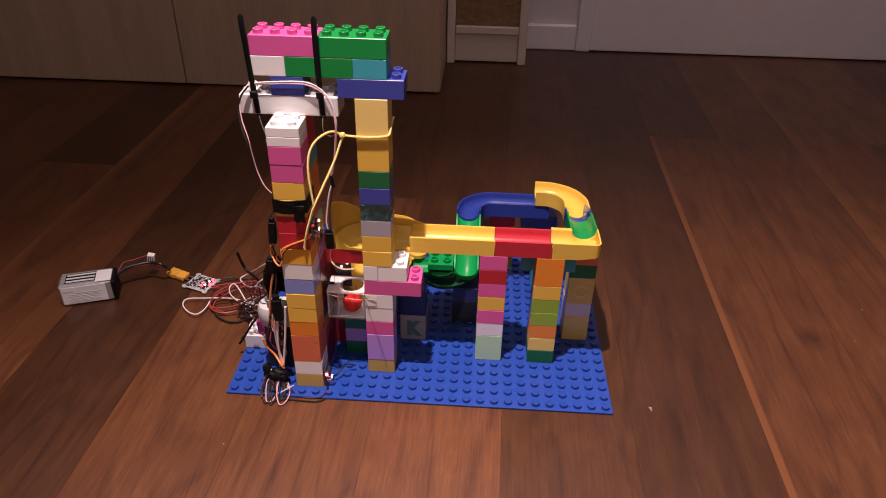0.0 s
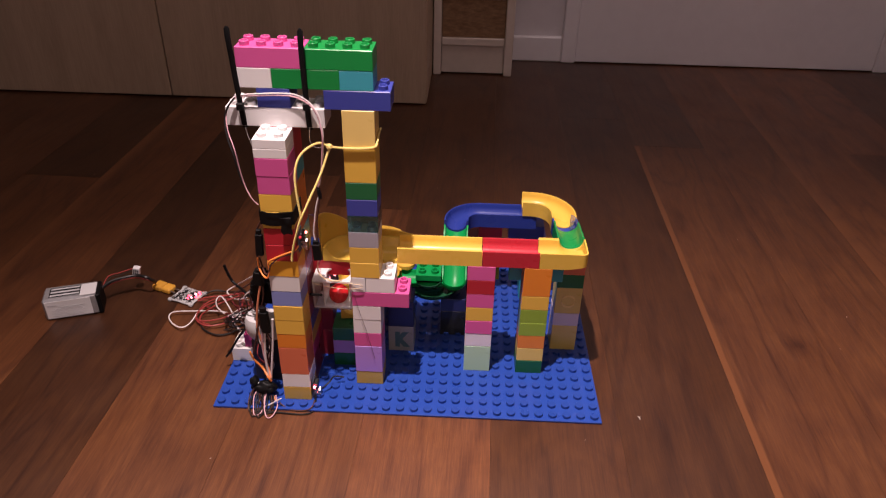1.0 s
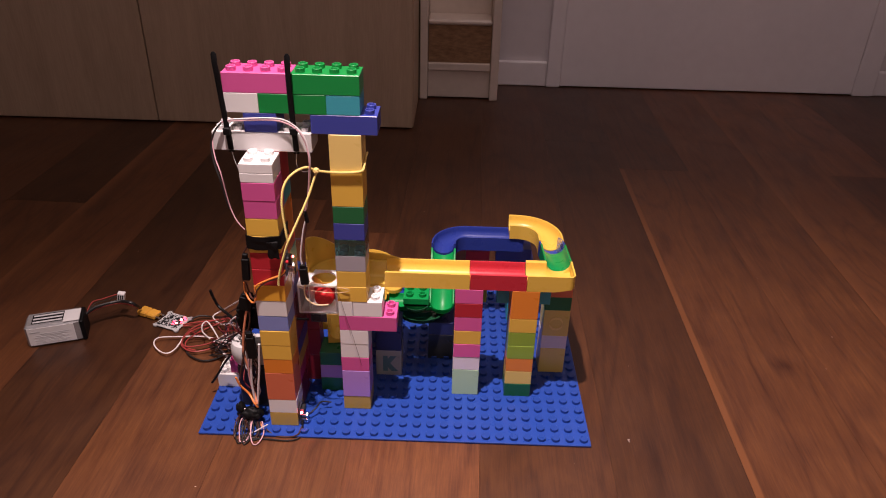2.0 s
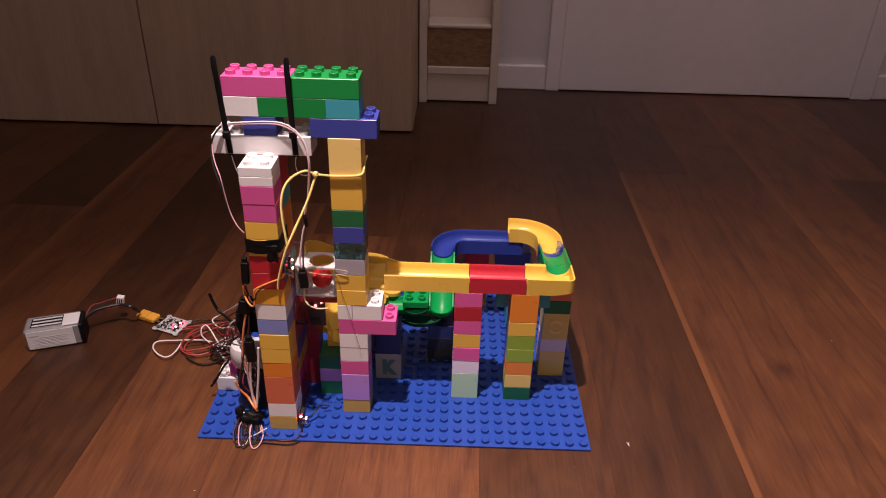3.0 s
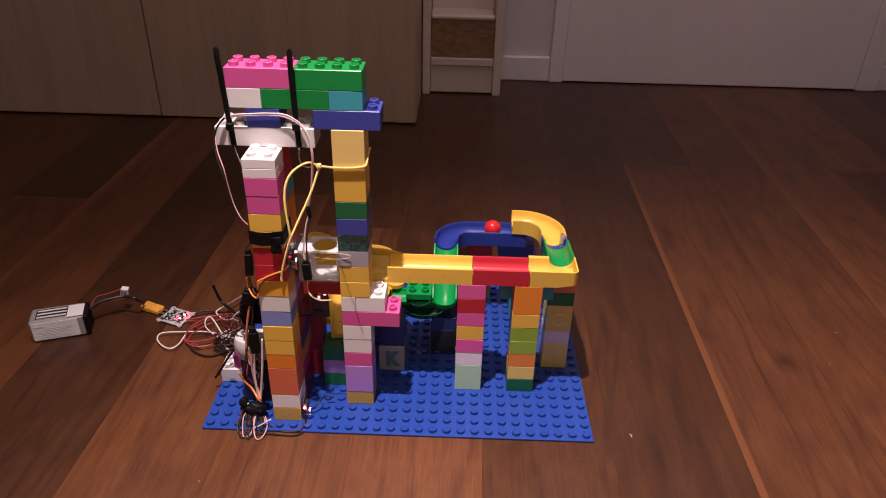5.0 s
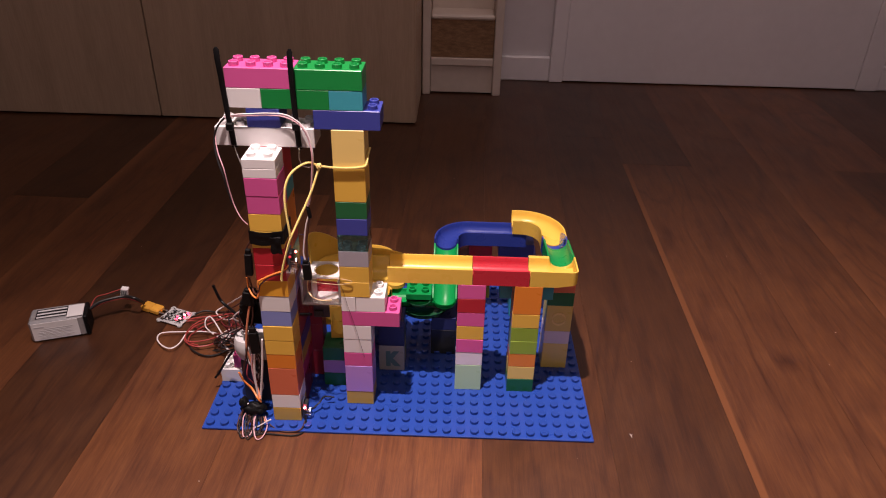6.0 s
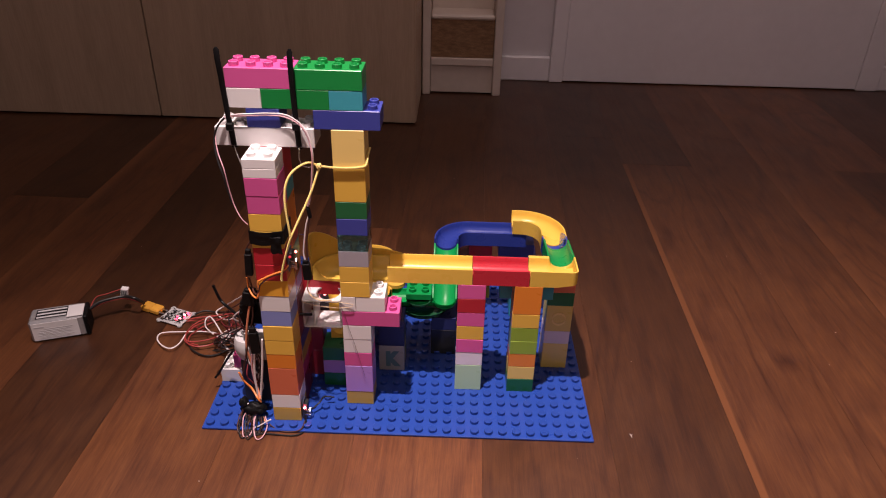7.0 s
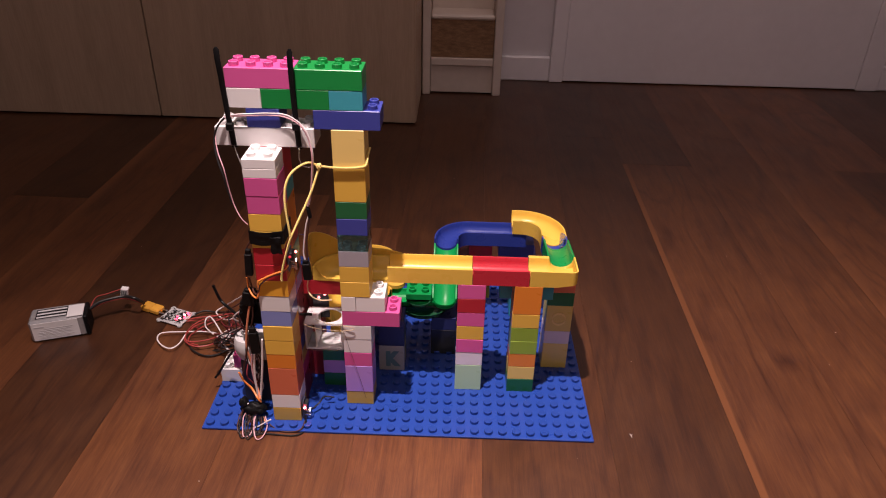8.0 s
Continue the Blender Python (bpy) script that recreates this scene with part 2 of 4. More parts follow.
def tube(name, pts, r, mat, parent=None, label="", category="", res=6, smooth=True):
    """A wire or string through points: a swept round mesh."""
    pts = [Vector(q) for q in pts]
    fine = []
    for i in range(len(pts) - 1):
        p0, p1, p2, p3 = pts[max(i - 1, 0)], pts[i], pts[i + 1], pts[min(i + 2, len(pts) - 1)]
        for k in range(res):
            t = k / res
            fine.append(0.5 * ((2 * p1) + (p2 - p0) * t + (2 * p0 - 5 * p1 + 4 * p2 - p3) * t * t + (3 * p1 - p0 - 3 * p2 + p3) * t ** 3))
    fine.append(pts[-1])
    bm = bmesh.new()
    seg, rings, up = 8, [], Vector((0.3, 0.2, 1)).normalized()
    for i, q in enumerate(fine):
        way = (fine[min(i + 1, len(fine) - 1)] - fine[max(i - 1, 0)]).normalized()
        side = way.cross(up)
        if side.length < 1e-4:
            side = way.cross(Vector((1, 0, 0)))
        side.normalize()
        up = side.cross(way).normalized()
        rings.append([bm.verts.new(q + r * (side * math.cos(2 * math.pi * k / seg) + up * math.sin(2 * math.pi * k / seg))) for k in range(seg)])
    for a, b in zip(rings, rings[1:]):
        for k in range(seg):
            bm.faces.new((a[k], a[(k + 1) % seg], b[(k + 1) % seg], b[k]))
    bm.faces.new(list(reversed(rings[0])))
    bm.faces.new(rings[-1])
    ob = obj(name, bm, mat)
    if parent:
        ob.parent = parent
    return tagged(ob, label, category)


# ---- the room ----
VENEER = mottled("pale_wood_veneer", (0.42, 0.305, 0.205), (0.53, 0.385, 0.265), 5.0, 0.5, 0.03, (6, 6, 0.5))
PAINT = mottled("white_wall_paint", (0.68, 0.63, 0.64), (0.74, 0.69, 0.70), 3.0, 0.6, 0.02)
GLOSS = mottled("white_gloss_paint", (0.83, 0.78, 0.79), (0.88, 0.83, 0.84), 4.0, 0.35, 0.02)
CORK = mottled("woven_brown_panel", (0.16, 0.085, 0.04), (0.36, 0.21, 0.11), 60.0, 0.85, 0.5, (1, 1, 3))
GAP = mottled("dark_gap", (0.01, 0.007, 0.005), (0.02, 0.012, 0.01), 20.0, 0.9)


def room():
    bm = bmesh.new()
    box(bm, (-2.2, -2.4, -0.06), (1.62, 1.41, -0.012))
    floor = tagged(obj("floor", bm, GAP), "dark reddish-brown hardwood plank floor", "floor", kind="structure")
    wall_m = PAINT
    for name, lo, hi in [("wall_north", (-2.2, 1.41, -0.02), (1.76, 1.56, 2.45)), ("wall_west", (-2.3, -2.4, -0.02), (-2.2, 1.56, 2.45)),
                         ("wall_east", (1.62, -2.4, -0.02), (1.76, 1.41, 2.45)), ("wall_south", (-2.2, -2.5, -0.02), (1.76, -2.4, 2.45))]:
        bm = bmesh.new()
        box(bm, lo, hi)
        tagged(obj(name, bm, wall_m), "plain pale painted wall", "wall", kind="structure")
    bm = bmesh.new()
    box(bm, (-2.3, -2.5, 2.45), (1.76, 1.56, 2.55))
    tagged(obj("ceiling", bm, wall_m), "plain white painted ceiling", "ceiling", kind="structure")
    return floor


floor = room()


def baseboard(x0, x1):
    bm = bmesh.new()
    box(bm, (x0, 1.392, 0.0), (x1, 1.41, 0.068), 0.003, 2)
    return tagged(obj("baseboard", bm, GLOSS), "white painted baseboard", "baseboard", kind="structure")


baseboard(0.19, 0.536)
baseboard(1.4525, 1.62)


def door():
    d = thing("door_1", "plain white closed door in a white casing", "door", (0, 0, 0), kind="structure")
    bm = bmesh.new()
    box(bm, (0.5745, 1.390, 0.003), (1.3945, 1.409, 2.03), 0.002, 1)
    part("door_leaf", bm, GLOSS, d)
    for x0, x1 in ((0.536, 0.574), (1.395, 1.452)):
        bm = bmesh.new()
        box(bm, (x0, 1.3865, 0.0), (x1, 1.4095, 2.08), 0.002, 2)
        part("door_casing", bm, GLOSS, d)
    bm = bmesh.new()
    box(bm, (0.5365, 1.3865, 2.081), (1.4515, 1.4095, 2.12), 0.004, 2)
    part("door_casing", bm, GLOSS, d)
    return d


door()


def cabinet(x0, x1):
    """One wardrobe unit of pale wood, a full-height door on a carcass that stands on the floor."""
    c = thing("cabinet", "pale wood-veneer floor-standing cabinet with a plain closed door", "cabinet", (x0, 1.012, 0), "cabinets along the wall")
    w = x1 - x0
    bm = bmesh.new()
    box(bm, (0, 0.020, 0), (w, 0.39, 2.2), 0.001)
    part("body", bm, VENEER, c)
    bm = bmesh.new()
    box(bm, (0.0015, 0, 0.004), (w - 0.0015, 0.018, 2.19), 0.0012, 2)
    part("door", bm, VENEER, c)
    return c


cabinet(-1.026, -0.421)
cabinet(-0.421, 0.184)
cabinet(-1.631, -1.026)


def step_stool():
    CREAM = mottled("cream_paint", (0.66, 0.56, 0.48), (0.74, 0.63, 0.54), 6.0, 0.45, 0.03)
    s = thing("step_stool", "white painted wooden step stool with a woven brown back panel", "stool", (0, 0, 0))
    y = 1.26
    for x0, x1 in ((0.187, 0.2075), (0.371, 0.3925)):
        bm = bmesh.new()
        box(bm, (x0, y - 0.013, 0.0), (x1, y + 0.11, 0.62), 0.002, 2)
        part("upright", bm, CREAM, s)
    bm = bmesh.new()
    box(bm, (0.2085, y - 0.010, 0.0765), (0.3705, y + 0.10, 0.0965), 0.002, 2)
    part("shelf", bm, CREAM, s)
    bm = bmesh.new()
    box(bm, (0.2085, y - 0.001, 0.004), (0.3705, y + 0.022, 0.076), 0.001)
    part("kick_board", bm, CREAM, s)
    bm = bmesh.new()
    box(bm, (0.2085, y - 0.004, 0.097), (0.3705, y + 0.03, 0.1925), 0.001)
    part("panel", bm, CORK, s, "coarse woven brown panel")
    bm = bmesh.new()
    box(bm, (0.2085, y - 0.010, 0.193), (0.3705, y + 0.078, 0.2055), 0.004, 3)
    part("step", bm, CREAM, s)
    bm = bmesh.new()
    box(bm, (0.2085, y + 0.079, 0.193), (0.3705, y + 0.095, 0.60), 0.001)
    part("panel", bm, CREAM, s)
    return s


step_stool()

# ---- the base plate ----
NX, NY = 28, 24


def base_plate():
    b = thing("base_plate", "blue studded toy building base plate on the floor", "base plate")
    bm = bmesh.new()
    box(bm, (0, 0, 0.0002), (NX * P, NY * P, H0), 0.0006, 2)
    part("slab", bm, col("royal"), b)
    bm = bmesh.new()
    add_studs(bm, NX, NY, H0 - 0.0001, seg=14, hollow=False)
    tagged(part("studs", bm, col("royal"), b), kind="stuff")
    return b


base_plate()


def tower(x, y, layers, label, nx=2, ny=2, start=0, top=False):
    """A column of bricks; layers: (colour, height in layers[, more]) from the bottom up."""
    t = thing("brick_tower", label, "brick tower", group="towers of toy bricks")
    at = start
    for i, (colour, n) in enumerate(layers):
        mat = CLEAR if colour == "clear" else None
        brick(t, x, y, at, nx, ny, n, colour, top and i == len(layers) - 1, mat)
        at += n
    return t


# the lift's front post: mixed colours, a white cap with bare studs
lift_post = tower(5, 1, [("mustard", 1), ("white", 1), ("coral", 2), ("orange", 1), ("yellow", 1), ("yellow", 1), ("periwinkle", 1), ("white", 1), ("amber", 1),
                         ("red", 1), ("red", 1), ("yellow", 1), ("yellow", 1), ("pink", 1), ("pink", 1), ("white", 0.5), ("white", 0.5)],
                  "tall post of mixed coloured toy bricks with a white top", top=True)
rear_post = tower(5, 3, [("maroon", 2), ("magenta", 1), ("mustard", 1), ("blue", 1), ("maroon", 3), ("periwinkle", 1), ("maroon", 1), ("teal", 1), ("red", 1), ("orange", 2),
                         ("teal", 1), ("red", 2)], "tall post of mostly red toy bricks beside the lift")
short_post = tower(5, 5, [("maroon", 2), ("red", 1), ("mustard", 1), ("blue", 1), ("maroon", 2)], "short post of dark red toy bricks behind the lift")
# added bricks: they hide the lit plate where only dark shade belongs
for l in range(0, 6, 2):
    brick(short_post, 6.95, 6.2, l, 0.95, 1.4, 2, "maroon")
rear_beam = thing("brick_beam", "red toy brick carrying the yellow track curve", "brick beam")
brick(rear_beam, 6, 5, 7, 4, 2, 1, "red")

main_post = tower(10, 3, [("mustard", 1), ("violet", 2), ("pink", 1), ("white", 1), ("white", 1)], "post of mixed coloured toy bricks beside the lift")
for x, l, nx, n, c, s in [(10, 6, 4, 1, "pink", True), (10, 7, 1, 1, "white", False), (11, 7, 2, 1, "white", True), (10, 8, 2, 1, "yellow", False), (10, 9, 2, 1, "yellow", False),
                          (10, 10, 2, 1, "grey", True), (10, 11, 2, 1, "clear", False), (10, 12, 2, 1, "blue", False), (10, 13, 2, 1, "dark_green", False),
                          (10, 14, 2, 2, "yellow", False), (10, 16, 2, 2, "cream", False)]:
    brick(main_post, x, 3, l, nx, 2, n, c, s, CLEAR if c == "clear" else None)

top_beam = thing("brick_beam", "bridge of pink, green, blue and white toy bricks across two posts", "brick beam")
for x, l, nx, c, s in [(3, 17, 6, "white", True), (5, 18, 2, "blue", False), (9, 18, 4, "blue", True), (4, 19, 2, "white", False), (6, 19, 2, "green", False), (8, 19, 2, "green", False),
                       (10, 19, 2, "teal", False), (4, 20, 4, "pink", True), (8, 20, 4, "green", True)]:
    brick(top_beam, x, 3, l, nx, 2, 1, c, s)

pink_post = tower(18, 5, [("mint", 2), ("pale_pink", 1), ("pink", 1), ("yellow", 1), ("pink", 1), ("red", 1), ("pink", 1)], "post of pink and pale green toy bricks under the track")
tower(22, 5, [("dark_green", 1), ("sand", 1), ("orange", 1), ("olive", 1), ("olive", 1), ("yellow", 1), ("orange", 2)], "post of green, yellow and orange toy bricks under the track")
brick(pink_post, 18.35, 7, 6, 2, 1, 1, "olive")
corner_post = tower(24.9, 8, [("sand", 2), ("lilac", 1), ("sand", 2), ("dark_green", 1), ("coral", 1), ("teal", 0.5)], "post of tan and green toy bricks under the track")
tower(8, 5, [("dark_green", 1), ("violet", 1), ("dark_green", 1)], "low post of green and violet toy bricks")
tower(12, 7, [("stone", 2), ("navy", 2)], "low post of dark blue toy bricks with a grey letter brick")
brick(corner_post, 21.1, 7, 6, 4, 1, 1, "teal")
blue_post = tower(18, 15.0, [("navy", 3), ("maroon", 1)], "post of dark red toy bricks under the blue track")
brick(blue_post, 18.9, 15.0, 5.1, 2, 2, 1, "red")
brick(blue_post, 18, 15.0, 4, 2, 2, 1.1, "maroon")
far_post = tower(22.7, 15.0, [("teal", 3), ("navy", 1)], "post of blue toy bricks under the blue track")
brick(far_post, 21.4, 15.0, 5.1, 3, 2, 1, "blue")
brick(far_post, 22.7, 15.0, 4, 2, 2, 1.1, "blue")
# added post: its near-black colours carry the deep shade under the slide
tower(16, 9.3, [("black", 2), ("navy", 1)], "low post of toy bricks under the slide, coloured black and navy for the shade there")
white_block = thing("toy_brick", "small white toy brick on the edge of the base plate", "toy brick")
brick(white_block, 0, 5, 0, 2, 2, 1, "white", True)


# ---- the marble run ----
def track(name, path, colour, label, profile=None):
    bm = bmesh.new()
    sweep(bm, path, profile or channel())
    return tagged(obj(name, bm, col("track_" + colour)), label, "marble track", "pieces of the marble run")


def straight(x0, y0, x1, y1, n=6):
    return [(x0 + (x1 - x0) * k / n, y0 + (y1 - y0) * k / n) for k in range(n + 1)]


def start_curve():
    """The curve that takes the ball from the lift: a trough with a tall outer guard wall and an open front."""
    c = thing("track_curve", "yellow marble track curve with a tall guard wall", "marble track", group="pieces of the marble run")
    m = col("track_yellow")
    way = arc(9.9, 4.95, 1.15, 180, 90) + straight(10.1, 6.0, 13.0, 6.0, 8)
    prof = [(-0.0158, 0), (0.0158, 0), (0.0158, 0.0035)]
    prof += [(0.0158 - 0.028 * k / 10, 0.0030 + 0.0140 * max(0.0, k / 5 - 1) ** 2) for k in range(1, 11)]
    prof += [(-0.0136, 0.0172), (-0.0158, 0.0172)]
    bm = bmesh.new()
    sweep(bm, lift(way, 8), prof)
    part("trough", bm, m, c)
    bm = bmesh.new()
    wall = [(7.72, 4.95)] + arc(9.9, 4.95, 2.18, 180, 90, 16)[1:] + straight(10.2, 7.1, 13.9, 6.93, 10)
    n = len(wall) - 1
    rows = []
    for k, (x, y) in enumerate(wall):
        t = k / n
        u = k / 16
        top = 11.0 - 1.7 * u ** 1.7 if u <= 1 else 9.3 - 0.25 * max(0, (t - 0.8) / 0.2) ** 2
        q = Vector((x, y))
        a, b = Vector(wall[max(k - 1, 0)]), Vector(wall[min(k + 1, n)])
        d = (b - a).normalized()
        out = Vector((-d.y, d.x)) * 0.12
        rows.append([bm.verts.new((v.x * P, v.y * P, H0 + z * L)) for v, z in ((q, 8.3), (q, top), (q + out, top), (q + out, 8.3))])
    for a, b in zip(rows, rows[1:]):
        for k in range(4):
            bm.faces.new((a[k], b[k], b[(k + 1) % 4], a[(k + 1) % 4]))
    bm.faces.new(rows[0])
    bm.faces.new(rows[-1])
    bmesh.ops.recalc_face_normals(bm, faces=bm.faces)
    part("guard_wall", bm, m, c)
    return c


start_curve()
track("track_straight", lift(straight(13.02, 6, 18.98, 6), 8), "yellow", "straight yellow marble track on toy brick posts")
track("track_straight", lift(straight(19.02, 6, 22.98, 6), 8), "red", "short straight red marble track")


def track_corner():
    """The corner piece: a block with a small outer radius, a trough that turns through it and a thin rim."""
    x0, x1, y0, y1, r = 23.02, 26.39, 5.01, 7.25, 0.42
    nx, ny, high, low = 64, 44, 0.0200, 0.0060
    bm = bmesh.new()
    top, foot = [], []
    for i in range(nx + 1):
        col_top, col_foot = [], []
        for j in range(ny + 1):
            x, y = x0 + (x1 - x0) * i / nx, y0 + (y1 - y0) * j / ny
            rim = min(y - y0, x1 - x)
            cx, cy = x1 - r, y0 + r
            if x > cx and y < cy:
                rim = r - math.hypot(x - cx, y - cy)
                if rim < 0:
                    k = r / math.hypot(x - cx, y - cy)
                    x, y, rim = cx + (x - cx) * k, cy + (y - cy) * k, 0.0
            d = abs(y - 6) if x <= 24.4 else abs(x - 25.4) if y >= 7 else abs(math.hypot(x - 24.4, y - 7) - 1.0)
            if x > 24.4 and y < 7 and math.hypot(x - 24.4, y - 7) > 1.0:
                d *= 0.55
            d = min(d / 0.86, 1.0)
            h = high - (high - low) * math.sqrt(max(0.0, 1 - d * d)) ** 0.8
            if rim < 0.135:
                h = high
            col_top.append(bm.verts.new((x * P, y * P, H0 + 8 * L + h)))
            col_foot.append(bm.verts.new((x * P, y * P, H0 + 8 * L + 0.0035 * min(1.0, max(0.0, (x - 25.0) / 1.2)))) if i in (0, nx) or j in (0, ny) else None)
        top.append(col_top)
        foot.append(col_foot)
    for i in range(nx):
        for j in range(ny):
            bm.faces.new((top[i][j], top[i + 1][j], top[i + 1][j + 1], top[i][j + 1]))
    ring = [(i, 0) for i in range(nx)] + [(nx, j) for j in range(ny)] + [(i, ny) for i in range(nx, 0, -1)] + [(0, j) for j in range(ny, 0, -1)]
    for (a, b), (c, d) in zip(ring, ring[1:] + ring[:1]):
        bm.faces.new((foot[a][b], foot[c][d], top[c][d], top[a][b]))
    bm.faces.new([foot[a][b] for a, b in reversed(ring)])
    bmesh.ops.remove_doubles(bm, verts=bm.verts[:], dist=1e-6)
    return tagged(obj("track_corner", bm, col("track_yellow")), "yellow marble track corner", "marble track", "pieces of the marble run")


track_corner()
track("track_straight", lift(straight(25.4, 7.27, 25.55, 11.3, 8), 8, 7.3), "green", "green marble track running down from the corner")
track("track_straight", lift(straight(25.55, 11.32, 25.5, 12.1, 4), 7.2, 7.15), "blue", "short glossy blue marble track")
track("track_curve", lift(straight(25.5, 12.12, 25.5, 12.9, 3) + arc(23.0, 12.9, 2.5, 0, 90, 18)[1:] + [(22.4, 15.4)], 7.2), "yellow", "yellow marble track curve high at the back")
track("track_curve", lift(straight(23.6, 15.5, 19.0, 15.5, 6) + arc(18.9, 13.6, 1.9, 90, 180, 14)[0:] + [(17.0, 13.3)], 6.15), "blue", "long blue marble track with a curved end")


def clear_guard():
    """A short bent see-through guard on the blue piece, where the track turns."""
    bm = bmesh.new()
    sweep(bm, lift(arc(25.75, 12.0, 0.62, -80, 60, 14), 7.95), [(-0.0009, -0.004), (0.0009, -0.004), (0.0009, 0.0060), (-0.0009, 0.0060)])
    return tagged(obj("track_guard", bm, plastic("clear_violet_plastic", (0.72, 0.70, 0.86), 0.12, 0.8)), "bent clear plastic guard on the blue marble track", "track guard")


clear_guard()


def slide():
    """The green slide: a steep half-pipe scoop that ends in a rounded lip, and a cross channel at its foot."""
    t = thing("track_slide", "green marble track slide under the front track", "marble track", group="pieces of the marble run")
    m = col("track_green")
    half, shell = 0.0158, 0.0020
    outer = [(half * math.cos(math.pi * k / 14), -0.0125 * math.sin(math.pi * k / 14) + 0.0145) for k in range(15)]
    inner = [((half - shell) * math.cos(math.pi * k / 14), -0.0105 * math.sin(math.pi * k / 14) + 0.0145) for k in range(14, -1, -1)]
    pts = []
    for k in range(17):
        u = k / 16
        l = 6.1 - 2.45 * (0.6 * u + 0.4 * u * u * (3 - 2 * u))
        pts.append((17 * P, (13.25 - 3.65 * u) * P, H0 + l * L))
    bm = bmesh.new()
    sweep(bm, pts, outer + inner)
    part("slide", bm, m, t)
    bm = bmesh.new()
    rows = []
    for a in range(9):
        e = math.pi / 2 * a / 8
        ring = []
        for k in range(15):
            b = math.pi * k / 14
            c = math.cos(e)
            ring.append(bm.verts.new((17 * P + half * math.cos(b) * (0.25 + 0.75 * c), 9.60 * P - 0.0105 * math.sin(e), H0 + 3.65 * L + 0.0145 - 0.0125 * math.sin(b) * c - 0.0035 * math.sin(e))))
        rows.append(ring)
    for r0, r1 in zip(rows, rows[1:]):
        for k in range(14):
            bm.faces.new((r0[k], r0[k + 1], r1[k + 1], r1[k]))
    bmesh.ops.solidify(bm, geom=bm.faces[:], thickness=0.0018)
    part("lip", bm, m, t)
    bm = bmesh.new()
    sweep(bm, lift(straight(16.15, 10.2, 12.4, 10.2, 5), 3.55, 3.45), outer + inner)
    part("channel", bm, m, t)
    bm = bmesh.new()
    lathe(bm, [(0.0, -0.004), (0.024, -0.004), (0.031, -0.001), (0.0345, 0.0060), (0.0328, 0.0060), (0.029, 0.0015), (0.0, 0.0005)], (15.35 * P, 10.5 * P, H0 + 3.35 * L), 40)
    part("bowl", bm, TRAY, t, "round smoky green see-through tray")
    bm = bmesh.new()
    lathe(bm, [(0.0, -0.0105), (0.009, -0.0098), (0.0145, -0.0045), (0.0163, 0.0), (0.0150, 0.0), (0.0133, -0.0040), (0.008, -0.0086), (0.0, -0.0092)], (15.0 * P, 9.35 * P, H0 + 4.5 * L), 32)
    part("cup", bm, TRAY, t, "smoky green see-through cup")
    return t


slide()


def end_disc():
    """The rounded end of a yellow track piece behind the green lid."""
    bm = bmesh.new()
    lathe(bm, [(0.0, 0.0), (0.0118, 0.0), (0.0124, 0.0008), (0.0124, 0.0052), (0.0117, 0.006), (0.0, 0.006)], (13.0 * P, 11.6 * P, H0 + 4.32 * L), 36)
    bm2 = bmesh.new()
    d = thing("track_stop", "round yellow end piece on a foot beside the green slide", "track stop")
    part("cap", bm, col("track_yellow"), d)
    box(bm2, (12.6 * P, 11.3 * P, H0), (13.4 * P, 11.9 * P, H0 + 4.31 * L), 0.0006)
    part("foot", bm2, col("mustard"), d)


end_disc()
green_lid = thing("toy_brick", "green studded toy plate on the lower marble track", "toy brick")
brick(green_lid, 14.0, 9.0, 4.55, 2, 2, 0.45, "track_green", True)
track("track_curve", lift(straight(12.38, 10.2, 12.3, 10.2, 2) + arc(12.3, 10.8, 0.6, -90, -160, 8)[1:] + straight(11.75, 11.4, 11.9, 15.2, 5) +
      arc(10.3, 15.4, 1.6, 0, 180, 18) + straight(8.7, 15.2, 8.7, 7.6, 8), 3.43, 3.2), "yellow", "low yellow marble track loop behind the lift")
track("track_chute", lift(straight(9.15, 7.58, 9.3, 6.2, 5), 3.18, 3.06), "yellow", "yellow marble chute that feeds the lift", channel(0.0125))


# ---- small things on the toy ----
WIRES = dict(white_wire=(0.76, 0.70, 0.70), pink_wire=(0.62, 0.36, 0.40), black_wire=(0.012, 0.011, 0.011), brown_wire=(0.065, 0.024, 0.018), cream_wire=(0.66, 0.50, 0.30),
             orange_wire=(0.72, 0.22, 0.05), coral_wire=(0.70, 0.26, 0.14), red_wire=(0.36, 0.05, 0.045), maroon_wire=(0.18, 0.02, 0.025))
PANE, _nt2, _b2 = nodes_of("clear_pane")
_b2.inputs["Base Color"].default_value = (0.97, 0.96, 0.96, 1)
_b2.inputs["Transmission Weight"].default_value = 1.0
_b2.inputs["Roughness"].default_value = 0.06
_b2.inputs["IOR"].default_value = 1.2
STRAP = plastic("black_nylon", (0.004, 0.004, 0.0045), 0.5, 0.0, 0.2)
CHROME = metal("chrome", (0.75, 0.74, 0.76), 0.2)
BOARD = mottled("white_circuit_board", (0.22, 0.22, 0.23), (0.70, 0.69, 0.68), 160.0, 0.4, 0.1)
BOARD_DARK = mottled("dark_circuit_board", (0.02, 0.02, 0.03), (0.06, 0.06, 0.08), 200.0, 0.4, 0.1)
CHIP = plastic("black_chip", (0.02, 0.02, 0.022), 0.4)
LED = glow("red_led", (1.0, 0.03, 0.06), 10.0)
LED_DIM = glow("dim_red_led", (0.5, 0.02, 0.03), 0.3)
LED_SIDE = glow("red_side_led", (1.0, 0.12, 0.10), 14.0)
LED_HOT = glow("bright_red_led", (1.0, 0.10, 0.13), 28.0)
